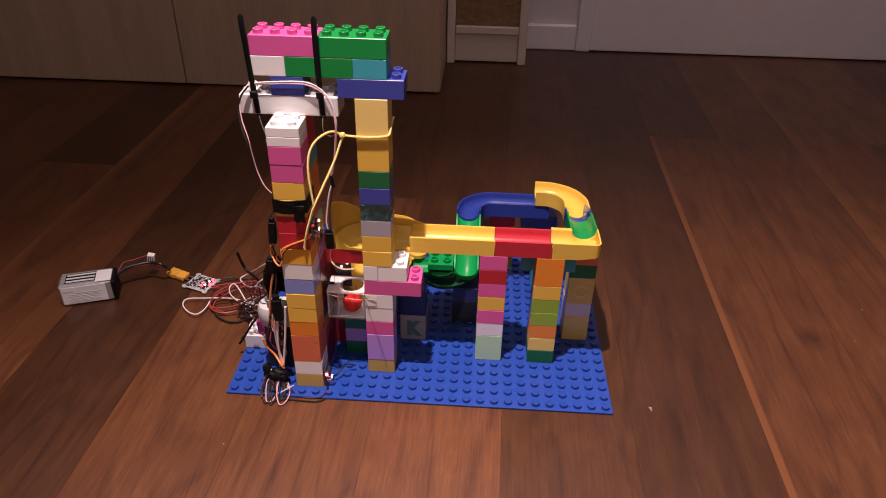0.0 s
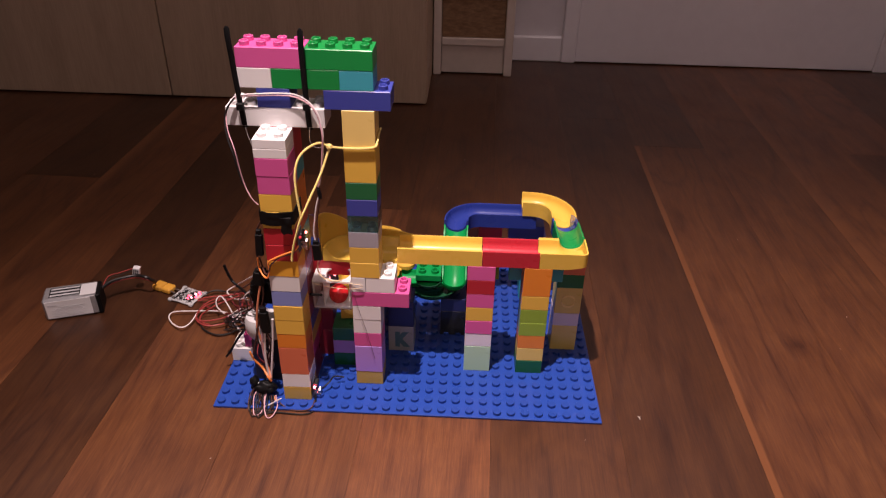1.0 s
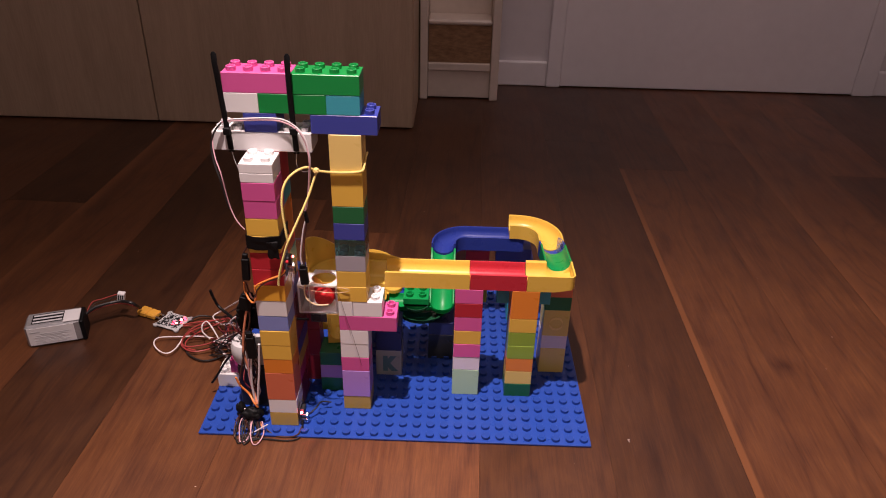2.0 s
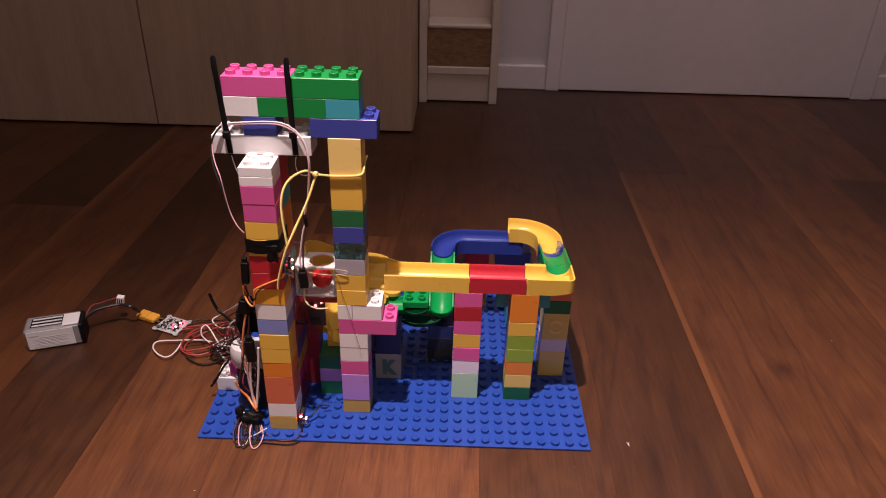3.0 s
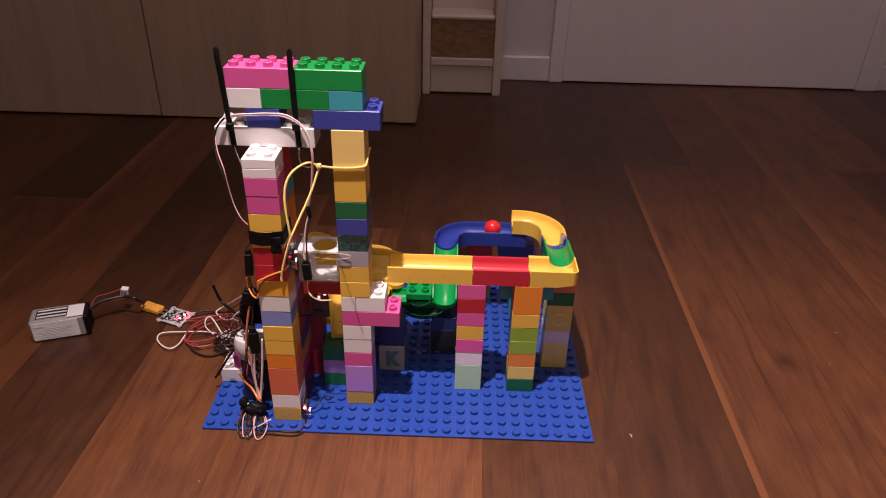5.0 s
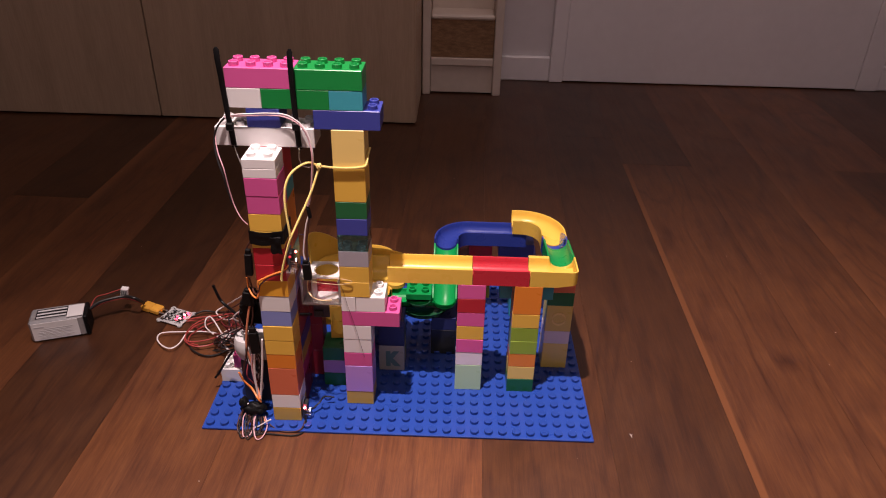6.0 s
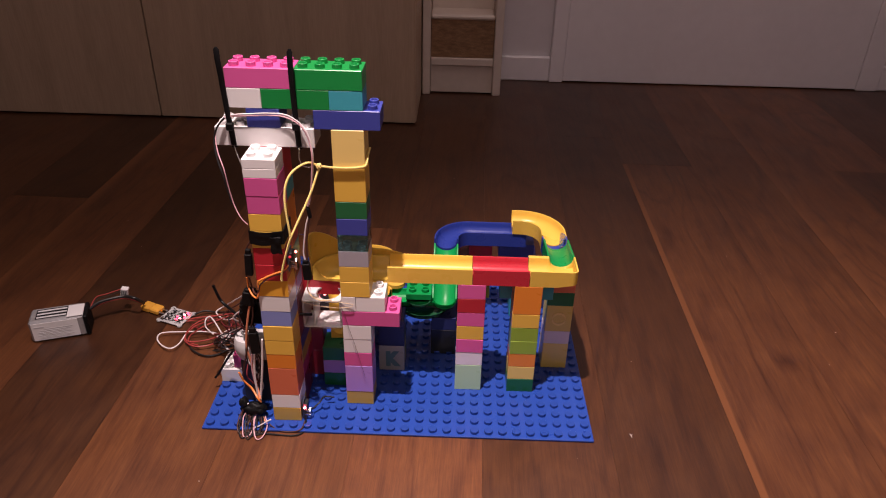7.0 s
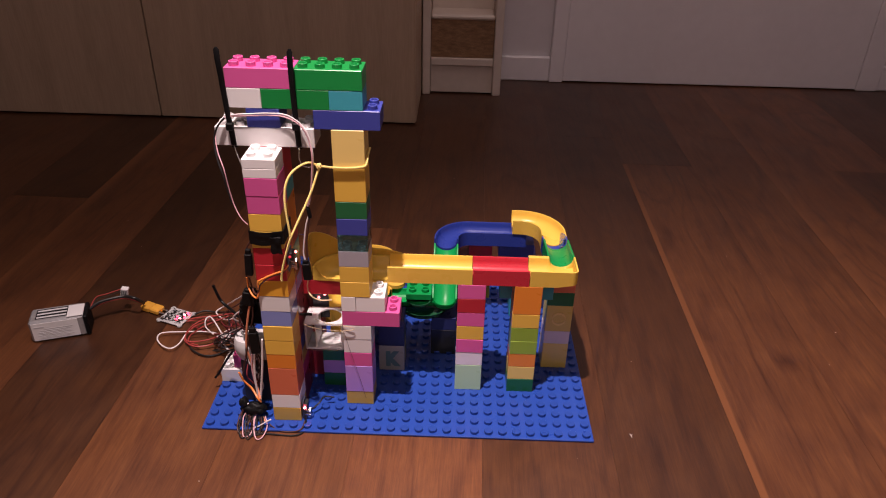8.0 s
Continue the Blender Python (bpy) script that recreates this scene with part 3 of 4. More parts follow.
LED_PALE = glow("pale_red_led", (1.0, 0.24, 0.27), 3.5)
FOIL = mottled("silver_foil_wrap", (0.40, 0.40, 0.41), (0.58, 0.58, 0.59), 60.0, 0.24, 0.5)
FOIL.node_tree.nodes["Principled BSDF"].inputs["Metallic"].default_value = 0.55
RIDGE = mottled("bright_foil_ridge", (0.55, 0.54, 0.55), (0.70, 0.69, 0.70), 30.0, 0.25, 0.2)
# paler than the grey paper: the label's sheen is put into its colour
LABEL = mottled("grey_paper_label", (0.74, 0.73, 0.73), (0.82, 0.81, 0.81), 60.0, 0.25, 0.05)
PRINT = plastic("grey_print", (0.56, 0.56, 0.57), 0.5)
CONNECTOR = plastic("yellow_connector", (0.72, 0.36, 0.05), 0.35)


def harness(label, wires):
    """A bundle of thin wires, each one a part of its own."""
    h = thing("wire_bundle", label, "wires", group="wires of the lift")
    for colour, r, pts in wires:
        tube("wire", pts, r, plastic(colour, WIRES[colour], 0.4), h, colour.replace("_", " "))
    return h


servo_wires = harness('white and pink servo wires looped over the white beam', [
    ('white_wire', 0.00075, [(0.066, 0.046, 0.361), (0.073, 0.046, 0.362), (0.086, 0.046, 0.363), (0.102, 0.046, 0.364), (0.118, 0.046, 0.363), (0.13, 0.045, 0.357), (0.138, 0.043, 0.347), (0.142, 0.042, 0.332), (0.142, 0.042, 0.316), (0.139, 0.042, 0.292), (0.135, 0.042, 0.271)]),
    ('pink_wire', 0.0006, [(0.061, 0.046, 0.359), (0.054, 0.045, 0.352), (0.05, 0.043, 0.341), (0.052, 0.037, 0.327), (0.058, 0.03, 0.312), (0.06, 0.03, 0.294), (0.063, 0.03, 0.275), (0.069, 0.027, 0.262), (0.075, 0.027, 0.254)]),
    ('pink_wire', 0.00075, [(0.066, 0.046, 0.36), (0.083, 0.046, 0.361), (0.102, 0.046, 0.362), (0.118, 0.045, 0.361), (0.132, 0.043, 0.354), (0.139, 0.043, 0.341), (0.142, 0.04, 0.325), (0.141, 0.04, 0.311), (0.138, 0.04, 0.286), (0.134, 0.04, 0.27)]),
    ('black_wire', 0.0009, [(0.06, 0.0455, 0.3585), (0.053, 0.043, 0.350), (0.0485, 0.042, 0.338), (0.051, 0.035, 0.322), (0.0568, 0.0285, 0.307), (0.0588, 0.0285, 0.292), (0.0618, 0.0285, 0.276)]),
])
lift_wires = harness('thin pale and brown wires hanging beside the lift', [
    ('white_wire', 0.0009, [(0.133, 0.042, 0.257), (0.13, 0.042, 0.247), (0.127, 0.042, 0.23), (0.125, 0.042, 0.215), (0.126, 0.042, 0.205)]),
    ('brown_wire', 0.0009, [(0.134, 0.042, 0.257), (0.132, 0.042, 0.244), (0.129, 0.042, 0.227), (0.128, 0.042, 0.205)]),
    ('cream_wire', 0.0008, [(0.128, 0.042, 0.183), (0.126, 0.042, 0.174), (0.127, 0.042, 0.165), (0.133, 0.038, 0.161), (0.141, 0.038, 0.158), (0.152, 0.038, 0.159)]),
])
post_wires = harness('orange, white and brown wires running down the post', [
    ('brown_wire', 0.001, [(0.077, 0.027, 0.237), (0.071, 0.026, 0.227), (0.068, 0.026, 0.212), (0.067, 0.026, 0.193), (0.068, 0.026, 0.178), (0.069, 0.026, 0.161), (0.068, 0.026, 0.143), (0.063, 0.026, 0.124), (0.058, 0.026, 0.104), (0.052, 0.026, 0.08), (0.047, 0.026, 0.06)]),
    ('orange_wire', 0.001, [(0.068, 0.024, 0.193), (0.068, 0.024, 0.182), (0.073, 0.019, 0.175), (0.079, 0.014, 0.175), (0.082, 0.014, 0.184), (0.082, 0.014, 0.194), (0.09, 0.014, 0.2), (0.102, 0.014, 0.206), (0.111, 0.014, 0.21), (0.115, 0.014, 0.216)]),
    ('brown_wire', 0.0009, [(0.07, 0.024, 0.193), (0.072, 0.024, 0.182), (0.076, 0.018, 0.178), (0.081, 0.014, 0.181), (0.084, 0.014, 0.191), (0.095, 0.014, 0.201), (0.107, 0.014, 0.206), (0.115, 0.014, 0.213)]),
    ('coral_wire', 0.0013, [(0.068, 0.027, 0.164), (0.063, 0.027, 0.145), (0.058, 0.027, 0.119), (0.056, 0.027, 0.099), (0.059, 0.027, 0.075), (0.061, 0.027, 0.047), (0.066, 0.019, 0.032)]),
    ('orange_wire', 0.0013, [(0.043, 0.027, 0.063), (0.047, 0.027, 0.051), (0.055, 0.027, 0.04), (0.063, 0.019, 0.033), (0.066, 0.019, 0.027)]),
    ('white_wire', 0.0013, [(0.065, 0.022, 0.095), (0.063, 0.022, 0.075), (0.062, 0.022, 0.055), (0.063, 0.022, 0.029)]),
    ('white_wire', 0.0013, [(0.076, 0.022, 0.115), (0.073, 0.022, 0.084), (0.069, 0.022, 0.055), (0.065, 0.022, 0.027)]),
    ('pink_wire', 0.0009, [(0.062, 0.022, 0.094), (0.06, 0.022, 0.071), (0.062, 0.022, 0.047), (0.064, 0.022, 0.027)]),
])
foot_wires = harness('looped wires in front of the foot of the post', [
    ('white_wire', 0.0008, [(0.052, 0.016, 0.027), (0.048, 0.016, 0.009), (0.049, 0.006, 0.0014), (0.061, 0.003, 0.003), (0.073, 0.003, 0.011), (0.08, 0.003, 0.016)]),
    ('brown_wire', 0.001, [(0.048, 0.016, 0.025), (0.044, 0.01, 0.012), (0.045, 0.003, 0.0014), (0.052, 0.0, 0.0014), (0.059, 0.0, 0.007), (0.056, 0.0, 0.024)]),
    ('orange_wire', 0.0009, [(0.068, 0.014, 0.009), (0.072, 0.006, 0.004), (0.067, 0.002, 0.0013), (0.056, 0.0, 0.0013)]),
    ('brown_wire', 0.001, [(0.054, 0.016, 0.022), (0.053, 0.008, 0.011), (0.049, 0.002, 0.0014), (0.057, -0.003, 0.0014), (0.068, -0.003, 0.0014)]),
    ('black_wire', 0.0009, [(0.047, 0.003, 0.002), (0.051, -0.003, 0.0015), (0.063, -0.005, 0.0015), (0.079, -0.005, 0.0015), (0.093, -0.006, 0.0015), (0.106, -0.006, 0.0015), (0.115, -0.002, 0.0015), (0.118, 0.006, 0.002), (0.118, 0.013, 0.015)]),
    ('brown_wire', 0.0009, [(0.07, 0.013, 0.007), (0.08, 0.005, 0.003), (0.092, 0.0, 0.0013), (0.105, 0.0, 0.0013), (0.114, 0.002, 0.004), (0.117, 0.011, 0.008)]),
    ('black_wire', 0.0009, [(0.121, 0.019, 0.015), (0.124, 0.029, 0.012), (0.13, 0.035, 0.015), (0.134, 0.045, 0.015), (0.145, 0.048, 0.012)]),
])
coil_wires = harness('loosely coiled red, white and black wires on the floor', [
    ('white_wire', 0.0009, [(-0.015, 0.16, 0.01), (-0.046, 0.175, 0.006), (-0.084, 0.173, 0.006), (-0.108, 0.169, 0.006), (-0.109, 0.156, 0.006), (-0.097, 0.142, 0.006), (-0.084, 0.137, 0.006), (-0.077, 0.148, 0.006), (-0.074, 0.168, 0.008)]),
    ('white_wire', 0.0009, [(-0.021, 0.155, 0.02), (-0.032, 0.166, 0.03), (-0.042, 0.177, 0.03), (-0.045, 0.169, 0.03), (-0.044, 0.164, 0.022), (-0.034, 0.16, 0.014)]),
    ('white_wire', 0.001, [(0.056, 0.056, 0.153), (0.034, 0.08, 0.127), (-0.031, 0.211, 0.025), (-0.045, 0.209, 0.015), (-0.027, 0.192, 0.015), (-0.01, 0.201, 0.015)]),
    ('white_wire', 0.001, [(-0.022, 0.156, 0.012), (-0.01, 0.135, 0.012), (0.009, 0.109, 0.02), (0.016, 0.098, 0.02)]),
    ('red_wire', 0.00095, [(-0.085, 0.201, 0.006), (-0.069, 0.201, 0.01), (-0.051, 0.206, 0.01), (-0.033, 0.212, 0.01), (-0.005, 0.189, 0.03)]),
    ('red_wire', 0.00095, [(-0.009, 0.199, 0.02), (-0.027, 0.197, 0.02), (-0.047, 0.189, 0.02), (-0.062, 0.173, 0.02), (-0.074, 0.166, 0.008), (-0.068, 0.152, 0.008), (-0.057, 0.15, 0.008), (-0.036, 0.158, 0.008), (-0.018, 0.168, 0.014), (-0.017, 0.189, 0.014), (-0.027, 0.204, 0.014)]),
    ('red_wire', 0.00095, [(-0.084, 0.197, 0.006), (-0.069, 0.202, 0.006), (-0.047, 0.205, 0.006), (-0.03, 0.204, 0.006), (-0.018, 0.181, 0.012), (-0.018, 0.156, 0.012), (-0.036, 0.147, 0.006), (-0.055, 0.143, 0.006), (-0.071, 0.154, 0.006), (-0.074, 0.168, 0.006), (-0.069, 0.186, 0.006), (-0.048, 0.187, 0.016)]),
    ('red_wire', 0.0009, [(-0.023, 0.193, 0.02), (-0.032, 0.185, 0.02), (-0.048, 0.169, 0.02), (-0.068, 0.166, 0.006), (-0.064, 0.151, 0.006), (-0.05, 0.145, 0.006)]),
    ('black_wire', 0.0012, [(-0.07, 0.16, 0.003), (-0.057, 0.139, 0.003), (-0.035, 0.128, 0.003), (-0.016, 0.136, 0.003), (-0.005, 0.147, 0.01)]),
    ('black_wire', 0.0012, [(-0.078, 0.215, 0.006), (-0.067, 0.223, 0.006), (-0.048, 0.221, 0.006), (-0.013, 0.19, 0.03)]),
    ('maroon_wire', 0.001, [(-0.075, 0.193, 0.005), (-0.063, 0.183, 0.005), (-0.042, 0.174, 0.005), (-0.019, 0.163, 0.012), (-0.006, 0.166, 0.012)]),
    ('pink_wire', 0.001, [(-0.021, 0.15, 0.01), (-0.003, 0.13, 0.01), (0.014, 0.103, 0.02), (0.021, 0.09, 0.02)]),
    ('brown_wire', 0.0009, [(0.055, 0.056, 0.144), (0.035, 0.074, 0.123), (-0.032, 0.198, 0.02), (-0.051, 0.195, 0.012), (-0.059, 0.176, 0.012)]),
])
lead_wires = harness('red and black battery leads', [
    ('red_wire', 0.00095, [(-0.218, 0.196, 0.018), (-0.209, 0.203, 0.022), (-0.196, 0.213, 0.024), (-0.18, 0.221, 0.024), (-0.159, 0.217, 0.024), (-0.154, 0.226, 0.012)]),
    ('black_wire', 0.0021, [(-0.215, 0.194, 0.022), (-0.204, 0.204, 0.028), (-0.188, 0.212, 0.03), (-0.173, 0.218, 0.03), (-0.157, 0.214, 0.03), (-0.153, 0.226, 0.014)]),
    ('red_wire', 0.0007, [(-0.215, 0.198, 0.022), (-0.212, 0.213, 0.03), (-0.2, 0.219, 0.032), (-0.191, 0.227, 0.032), (-0.185, 0.232, 0.032)]),
    ('black_wire', 0.0007, [(-0.213, 0.195, 0.022), (-0.208, 0.208, 0.03), (-0.196, 0.214, 0.032), (-0.188, 0.221, 0.032), (-0.183, 0.226, 0.032)]),
])


def tangle(label, a, b, count, spread, seed, colours):
    """Many loose wires from one place to another, each sagging and looping in its own way."""
    pick = random.Random(seed)
    a, b = Vector(a), Vector(b)
    wires = []
    for k in range(count):
        pts = []
        for i in range(8):
            t = i / 7
            loose = spread * math.sin(math.pi * t) + 0.003
            q = a.lerp(b, t) + Vector((pick.uniform(-1, 1) * loose, pick.uniform(-1, 1) * loose, pick.uniform(-0.5, 0.5) * loose))
            q.z = max(q.z - 0.02 * math.sin(math.pi * t), 0.0015 + 0.0006 * (k % 5))
            pts.append(q)
        wires.append((colours[k % len(colours)], 0.0008, pts))
    return harness(label, wires)


tangle("tangle of dark and white wires between coil and post", (-0.030, 0.165, 0.006), (0.060, 0.036, 0.150), 13, 0.018, 4,
       ("black_wire", "brown_wire", "white_wire", "maroon_wire", "black_wire"))
tangle("dark wires hanging behind the motor down to the plate", (0.060, 0.045, 0.150), (0.058, 0.030, 0.020), 9, 0.006, 9,
       ("black_wire", "brown_wire", "maroon_wire", "white_wire"))


def foot_loops():
    """Wire ends that spill from the tape over the edge of the plate in narrow loops."""
    pick = random.Random(21)
    wires = []
    for k in range(8):
        x, j = 0.045 + 0.0026 * k, pick.uniform
        out = 0.006 + j(0, 0.008)
        wires.append((("brown_wire", "black_wire", "pink_wire", "black_wire", "black_wire")[k % 5], 0.0007,
                      [(x, 0.0175, 0.016), (x - 0.003, 0.010 + j(-0.002, 0.002), 0.013), (x - 0.004 + j(-0.003, 0.003), -0.002, 0.0050), (x + j(0, 0.004), -out, 0.0018),
                       (x + 0.008 + j(-0.002, 0.003), -out + 0.003, 0.0020), (x + 0.011 + j(-0.002, 0.002), 0.001, 0.0058), (x + 0.008, 0.012, 0.012)]))
    return harness("narrow loops of wire spilling over the plate's edge", wires)


foot_loops()


def ribbon(bm, pts, wide, thick):
    """A flat strap: an upright run of points, its width along x."""
    rings = []
    section = ((-1, 0.2), (-0.8, -0.7), (-0.3, -1), (0.3, -1), (0.8, -0.7), (1, 0.2), (0.7, 1), (-0.7, 1))
    run = [Vector(v) for v in pts]
    run.insert(1, run[0].lerp(run[1], 0.22))
    for i, q in enumerate(run):
        w = wide * (0.45 if i == 0 else 1.0)
        rings.append([bm.verts.new(q + Vector((u * w / 2, v * thick / 2, 0))) for u, v in section])
    for a, b in zip(rings, rings[1:]):
        for k in range(8):
            bm.faces.new((a[k], b[k], b[(k + 1) % 8], a[(k + 1) % 8]))
    bm.faces.new(rings[0])
    bm.faces.new(rings[-1])
    bmesh.ops.recalc_face_normals(bm, faces=bm.faces)
    return bm


def cable_tie(pts):
    t = thing("cable_tie", "black nylon cable tie strapped round the white beam", "cable tie", group="cable ties on the beam")
    bm = bmesh.new()
    ribbon(bm, pts, 0.0054, 0.0020)
    part("strap", bm, STRAP, t)
    x, y, z = pts[-2]
    bm = bmesh.new()
    box(bm, (x - 0.0036, y - 0.0040, z - 0.0034), (x + 0.0036, y + 0.0006, z + 0.0040), 0.0009)
    part("head", bm, STRAP, t)
    bm = bmesh.new()
    box(bm, (pts[-1][0] - 0.0026, y + 0.001, H0 + 17 * L - 0.0016), (pts[-1][0] + 0.0026, 0.0815, H0 + 17 * L - 0.0003), 0.0003)
    part("under_strap", bm, STRAP, t)
    return t


cable_tie([(0.0608, 0.046, 0.425), (0.0612, 0.0445, 0.415), (0.0618, 0.0455, 0.401), (0.0625, 0.046, 0.383), (0.0635, 0.0462, 0.364), (0.0645, 0.0462, 0.350), (0.0655, 0.0466, 0.331)])
cable_tie([(0.1275, 0.046, 0.425), (0.1274, 0.0445, 0.414), (0.1272, 0.0455, 0.393), (0.1275, 0.046, 0.371), (0.1282, 0.0462, 0.352), (0.1288, 0.0466, 0.331)])
tube("cable_tie", [(-0.001, 0.104, 0.129), (0.002, 0.104, 0.117), (0.007, 0.103, 0.106), (0.022, 0.09, 0.104), (0.044, 0.06, 0.112)], 0.0017, STRAP, None,
     "curved black nylon cable tie end sticking up", "cable tie")
tube("cable_tie", [(-0.0035, 0.070, 0.017), (0.003, 0.071, 0.026), (0.014, 0.072, 0.045), (0.024, 0.068, 0.060)], 0.0014, STRAP, None,
     "black nylon cable tie end over the white brick", "cable tie")


def post_strap():
    """Black tape wound round the post: rumpled bands that sag a little, and a knotted end."""
    s = thing("strap", "rumpled black tape strap wrapped round the brick post", "strap")
    z0, z1 = 0.2395, 0.2540
    x0, x1, y0, y1, e = 5 * P, 7 * P, P, 3 * P, 0.0012
    for lo, hi in (((x0 - e, y0 - e, z0), (x1 + e, y0 - 0.0004, z1)), ((x0 - e, y0, z0), (x0 - 0.0004, y1, z1)), ((x1 + 0.0004, y0, z0), (x1 + e, y1, z1))):
        bm = bmesh.new()
        box(bm, lo, hi)
        bmesh.ops.subdivide_edges(bm, edges=bm.edges[:], cuts=9, use_grid_fill=True)
        for v in bm.verts:
            k = noise.noise(v.co * 240) * 0.0009
            v.co.z += 0.0020 * noise.noise(Vector((v.co.x * 90, v.co.y * 90, 3.1))) - 0.0016 * math.sin((v.co.x - x0) / (x1 - x0) * math.pi)
            if v.co.y < y0 - 0.0005:
                v.co.y -= abs(k)
            elif v.co.x > x1 + 0.0005:
                v.co.x += abs(k)
            elif v.co.x < x0 - 0.0005:
                v.co.x -= abs(k)
        part("band", bm, STRAP, s)
    bm = bmesh.new()
    box(bm, (x1 - 0.012, y0 - 0.0045, z0 - 0.009), (x1 - 0.001, y0 - e - 0.0012, z0 + 0.009))
    bmesh.ops.subdivide_edges(bm, edges=bm.edges[:], cuts=5, use_grid_fill=True)
    for v in bm.verts:
        v.co += noise.noise_vector(v.co * 210) * 0.0013 + Vector((0, -0.0006, 0))
    part("knot", bm, STRAP, s)
    return s


post_strap()


def guide_strip():
    """A clear upright strip on the side of the rear post, with a black foot, beside which the carriage runs."""
    g = thing("guide_strip", "clear plastic guide strip with a black foot on the post", "guide strip")
    bm = bmesh.new()
    box(bm, (7.02 * P, 3.14 * P, 0.1315), (7.92 * P, 3.14 * P + 0.0011, 0.232), 0.0003)
    part("strip", bm, PANE, g)
    bm = bmesh.new()
    box(bm, (7.02 * P, 3.10 * P, 0.1285), (7.90 * P, 3.14 * P + 0.0016, 0.1314), 0.0004)
    part("foot", bm, STRAP, g, "black foot")
    return g


guide_strip()


def nylon_thread():
    """Loops of clear fishing line knotted to the cable ties."""
    n = thing("nylon_thread", "loops of clear nylon thread hanging from the cable ties", "thread")
    for pts in ([(0.1290, 0.0470, 0.331), (0.1285, 0.0440, 0.319), (0.1330, 0.0430, 0.312), (0.1405, 0.0430, 0.313), (0.1425, 0.0440, 0.325)],
                [(0.0655, 0.0470, 0.331), (0.0690, 0.0420, 0.322), (0.0760, 0.0300, 0.315), (0.0800, 0.0155, 0.316)]):
        tube("loop", pts, 0.00035, THREAD, n)
    return n


THREAD = plastic("clear_nylon", (0.55, 0.50, 0.46), 0.15, 0.8)
nylon_thread()


def connector(at, size, label, turn=0):
    """A black crimp housing: a body with a stepped neck."""
    c = thing("wire_connector", label, "connector", group="black wire connectors")
    w, d, hgt = size
    bm = bmesh.new()
    box(bm, (-w / 2, -d / 2, -hgt / 2), (w / 2, d / 2, hgt * 0.32), 0.0007)
    part("body", bm, STRAP, c)
    bm = bmesh.new()
    box(bm, (-w * 0.36, -d * 0.36, hgt * 0.3205), (w * 0.36, d * 0.36, hgt / 2), 0.0006)
    part("neck", bm, STRAP, c)
    c.matrix_world = pose(*at, 0, turn, 0)
    return c


connector((0.0725, 0.0225, 0.213), (0.0075, 0.005, 0.031), "black connector on the wires beside the post", 3)
connector((0.0672, 0.0215, 0.114), (0.0095, 0.006, 0.034), "black connector hanging beside the motor", -2)
connector((0.127, 0.0415, 0.1945), (0.0085, 0.006, 0.024), "black connector hanging beside the lift", -3)
connector((0.1342, 0.0415, 0.263), (0.0035, 0.0035, 0.014), "small black sleeve on the lift wires", -8)
connector((0.066, 0.030, 0.166), (0.014, 0.010, 0.020), "black connector block beside the post", 12)
connector((0.061, 0.034, 0.150), (0.013, 0.010, 0.018), "black connector block beside the post", -20)
connector((0.0655, 0.0440, 0.140), (0.020, 0.010, 0.034), "wide black connector block behind the wires", 4)
connector((0.0555, 0.0400, 0.133), (0.010, 0.009, 0.022), "black connector block behind the wires", -14)


def foot_tie():
    c = thing("tape_wrap", "black tape wrapped round the wires at the post's foot", "tape")
    pick = random.Random(8)
    for (x, y, z), r, (sx, sy, sz) in (((0.0580, 0.0175, 0.0185), 0.0092, (1.55, 0.8, 0.95)), ((0.0465, 0.0190, 0.0250), 0.0070, (0.8, 0.8, 1.2))):
        bm = bmesh.new()
        bmesh.ops.create_icosphere(bm, subdivisions=4, radius=r)
        for v in bm.verts:
            k = 1 + 0.22 * noise.noise(v.co * 190 + Vector((x * 900, 0, 0))) + 0.08 * noise.noise(v.co * 700)
            v.co = Vector((x + v.co.x * sx * k, y + v.co.y * sy * k, z + v.co.z * sz * k))
        part("wrap", bm, STRAP, c)
    return c


foot_tie()


def motor():
    """A white moulded gear-motor housing: a round drum, a flange and a screw lug."""
    m = thing("motor", "round white plastic motor housing beside the post", "motor")
    w = plastic("plastic_motor_white", (0.56, 0.55, 0.55), 0.4)
    bm = bmesh.new()
    lathe(bm, [(0.0, -0.0175), (0.008, -0.0168), (0.0135, -0.0125), (0.0165, -0.006), (0.0175, 0.001), (0.0172, 0.009), (0.0150, 0.0145), (0.009, 0.018), (0.0, 0.0190)], (0.0, 0.0, 0.0), 28)
    drum = part("drum", bm, w, m)
    bm = bmesh.new()
    box(bm, (0.0085, -0.012, -0.012), (0.0245, 0.012, 0.016), 0.0012)
    part("gearbox", bm, w, m)
    bm = bmesh.new()
    box(bm, (-0.012, -0.006, -0.0777), (0.022, 0.010, -0.0185), 0.001)
    part("stand", bm, CHIP, m, "black motor stand")
    m.matrix_world = pose(0.0505, 0.054, 0.081)
    return m


motor()
brick(white_block, 1.05, 5.2, 1, 2, 2, 1, "magenta")


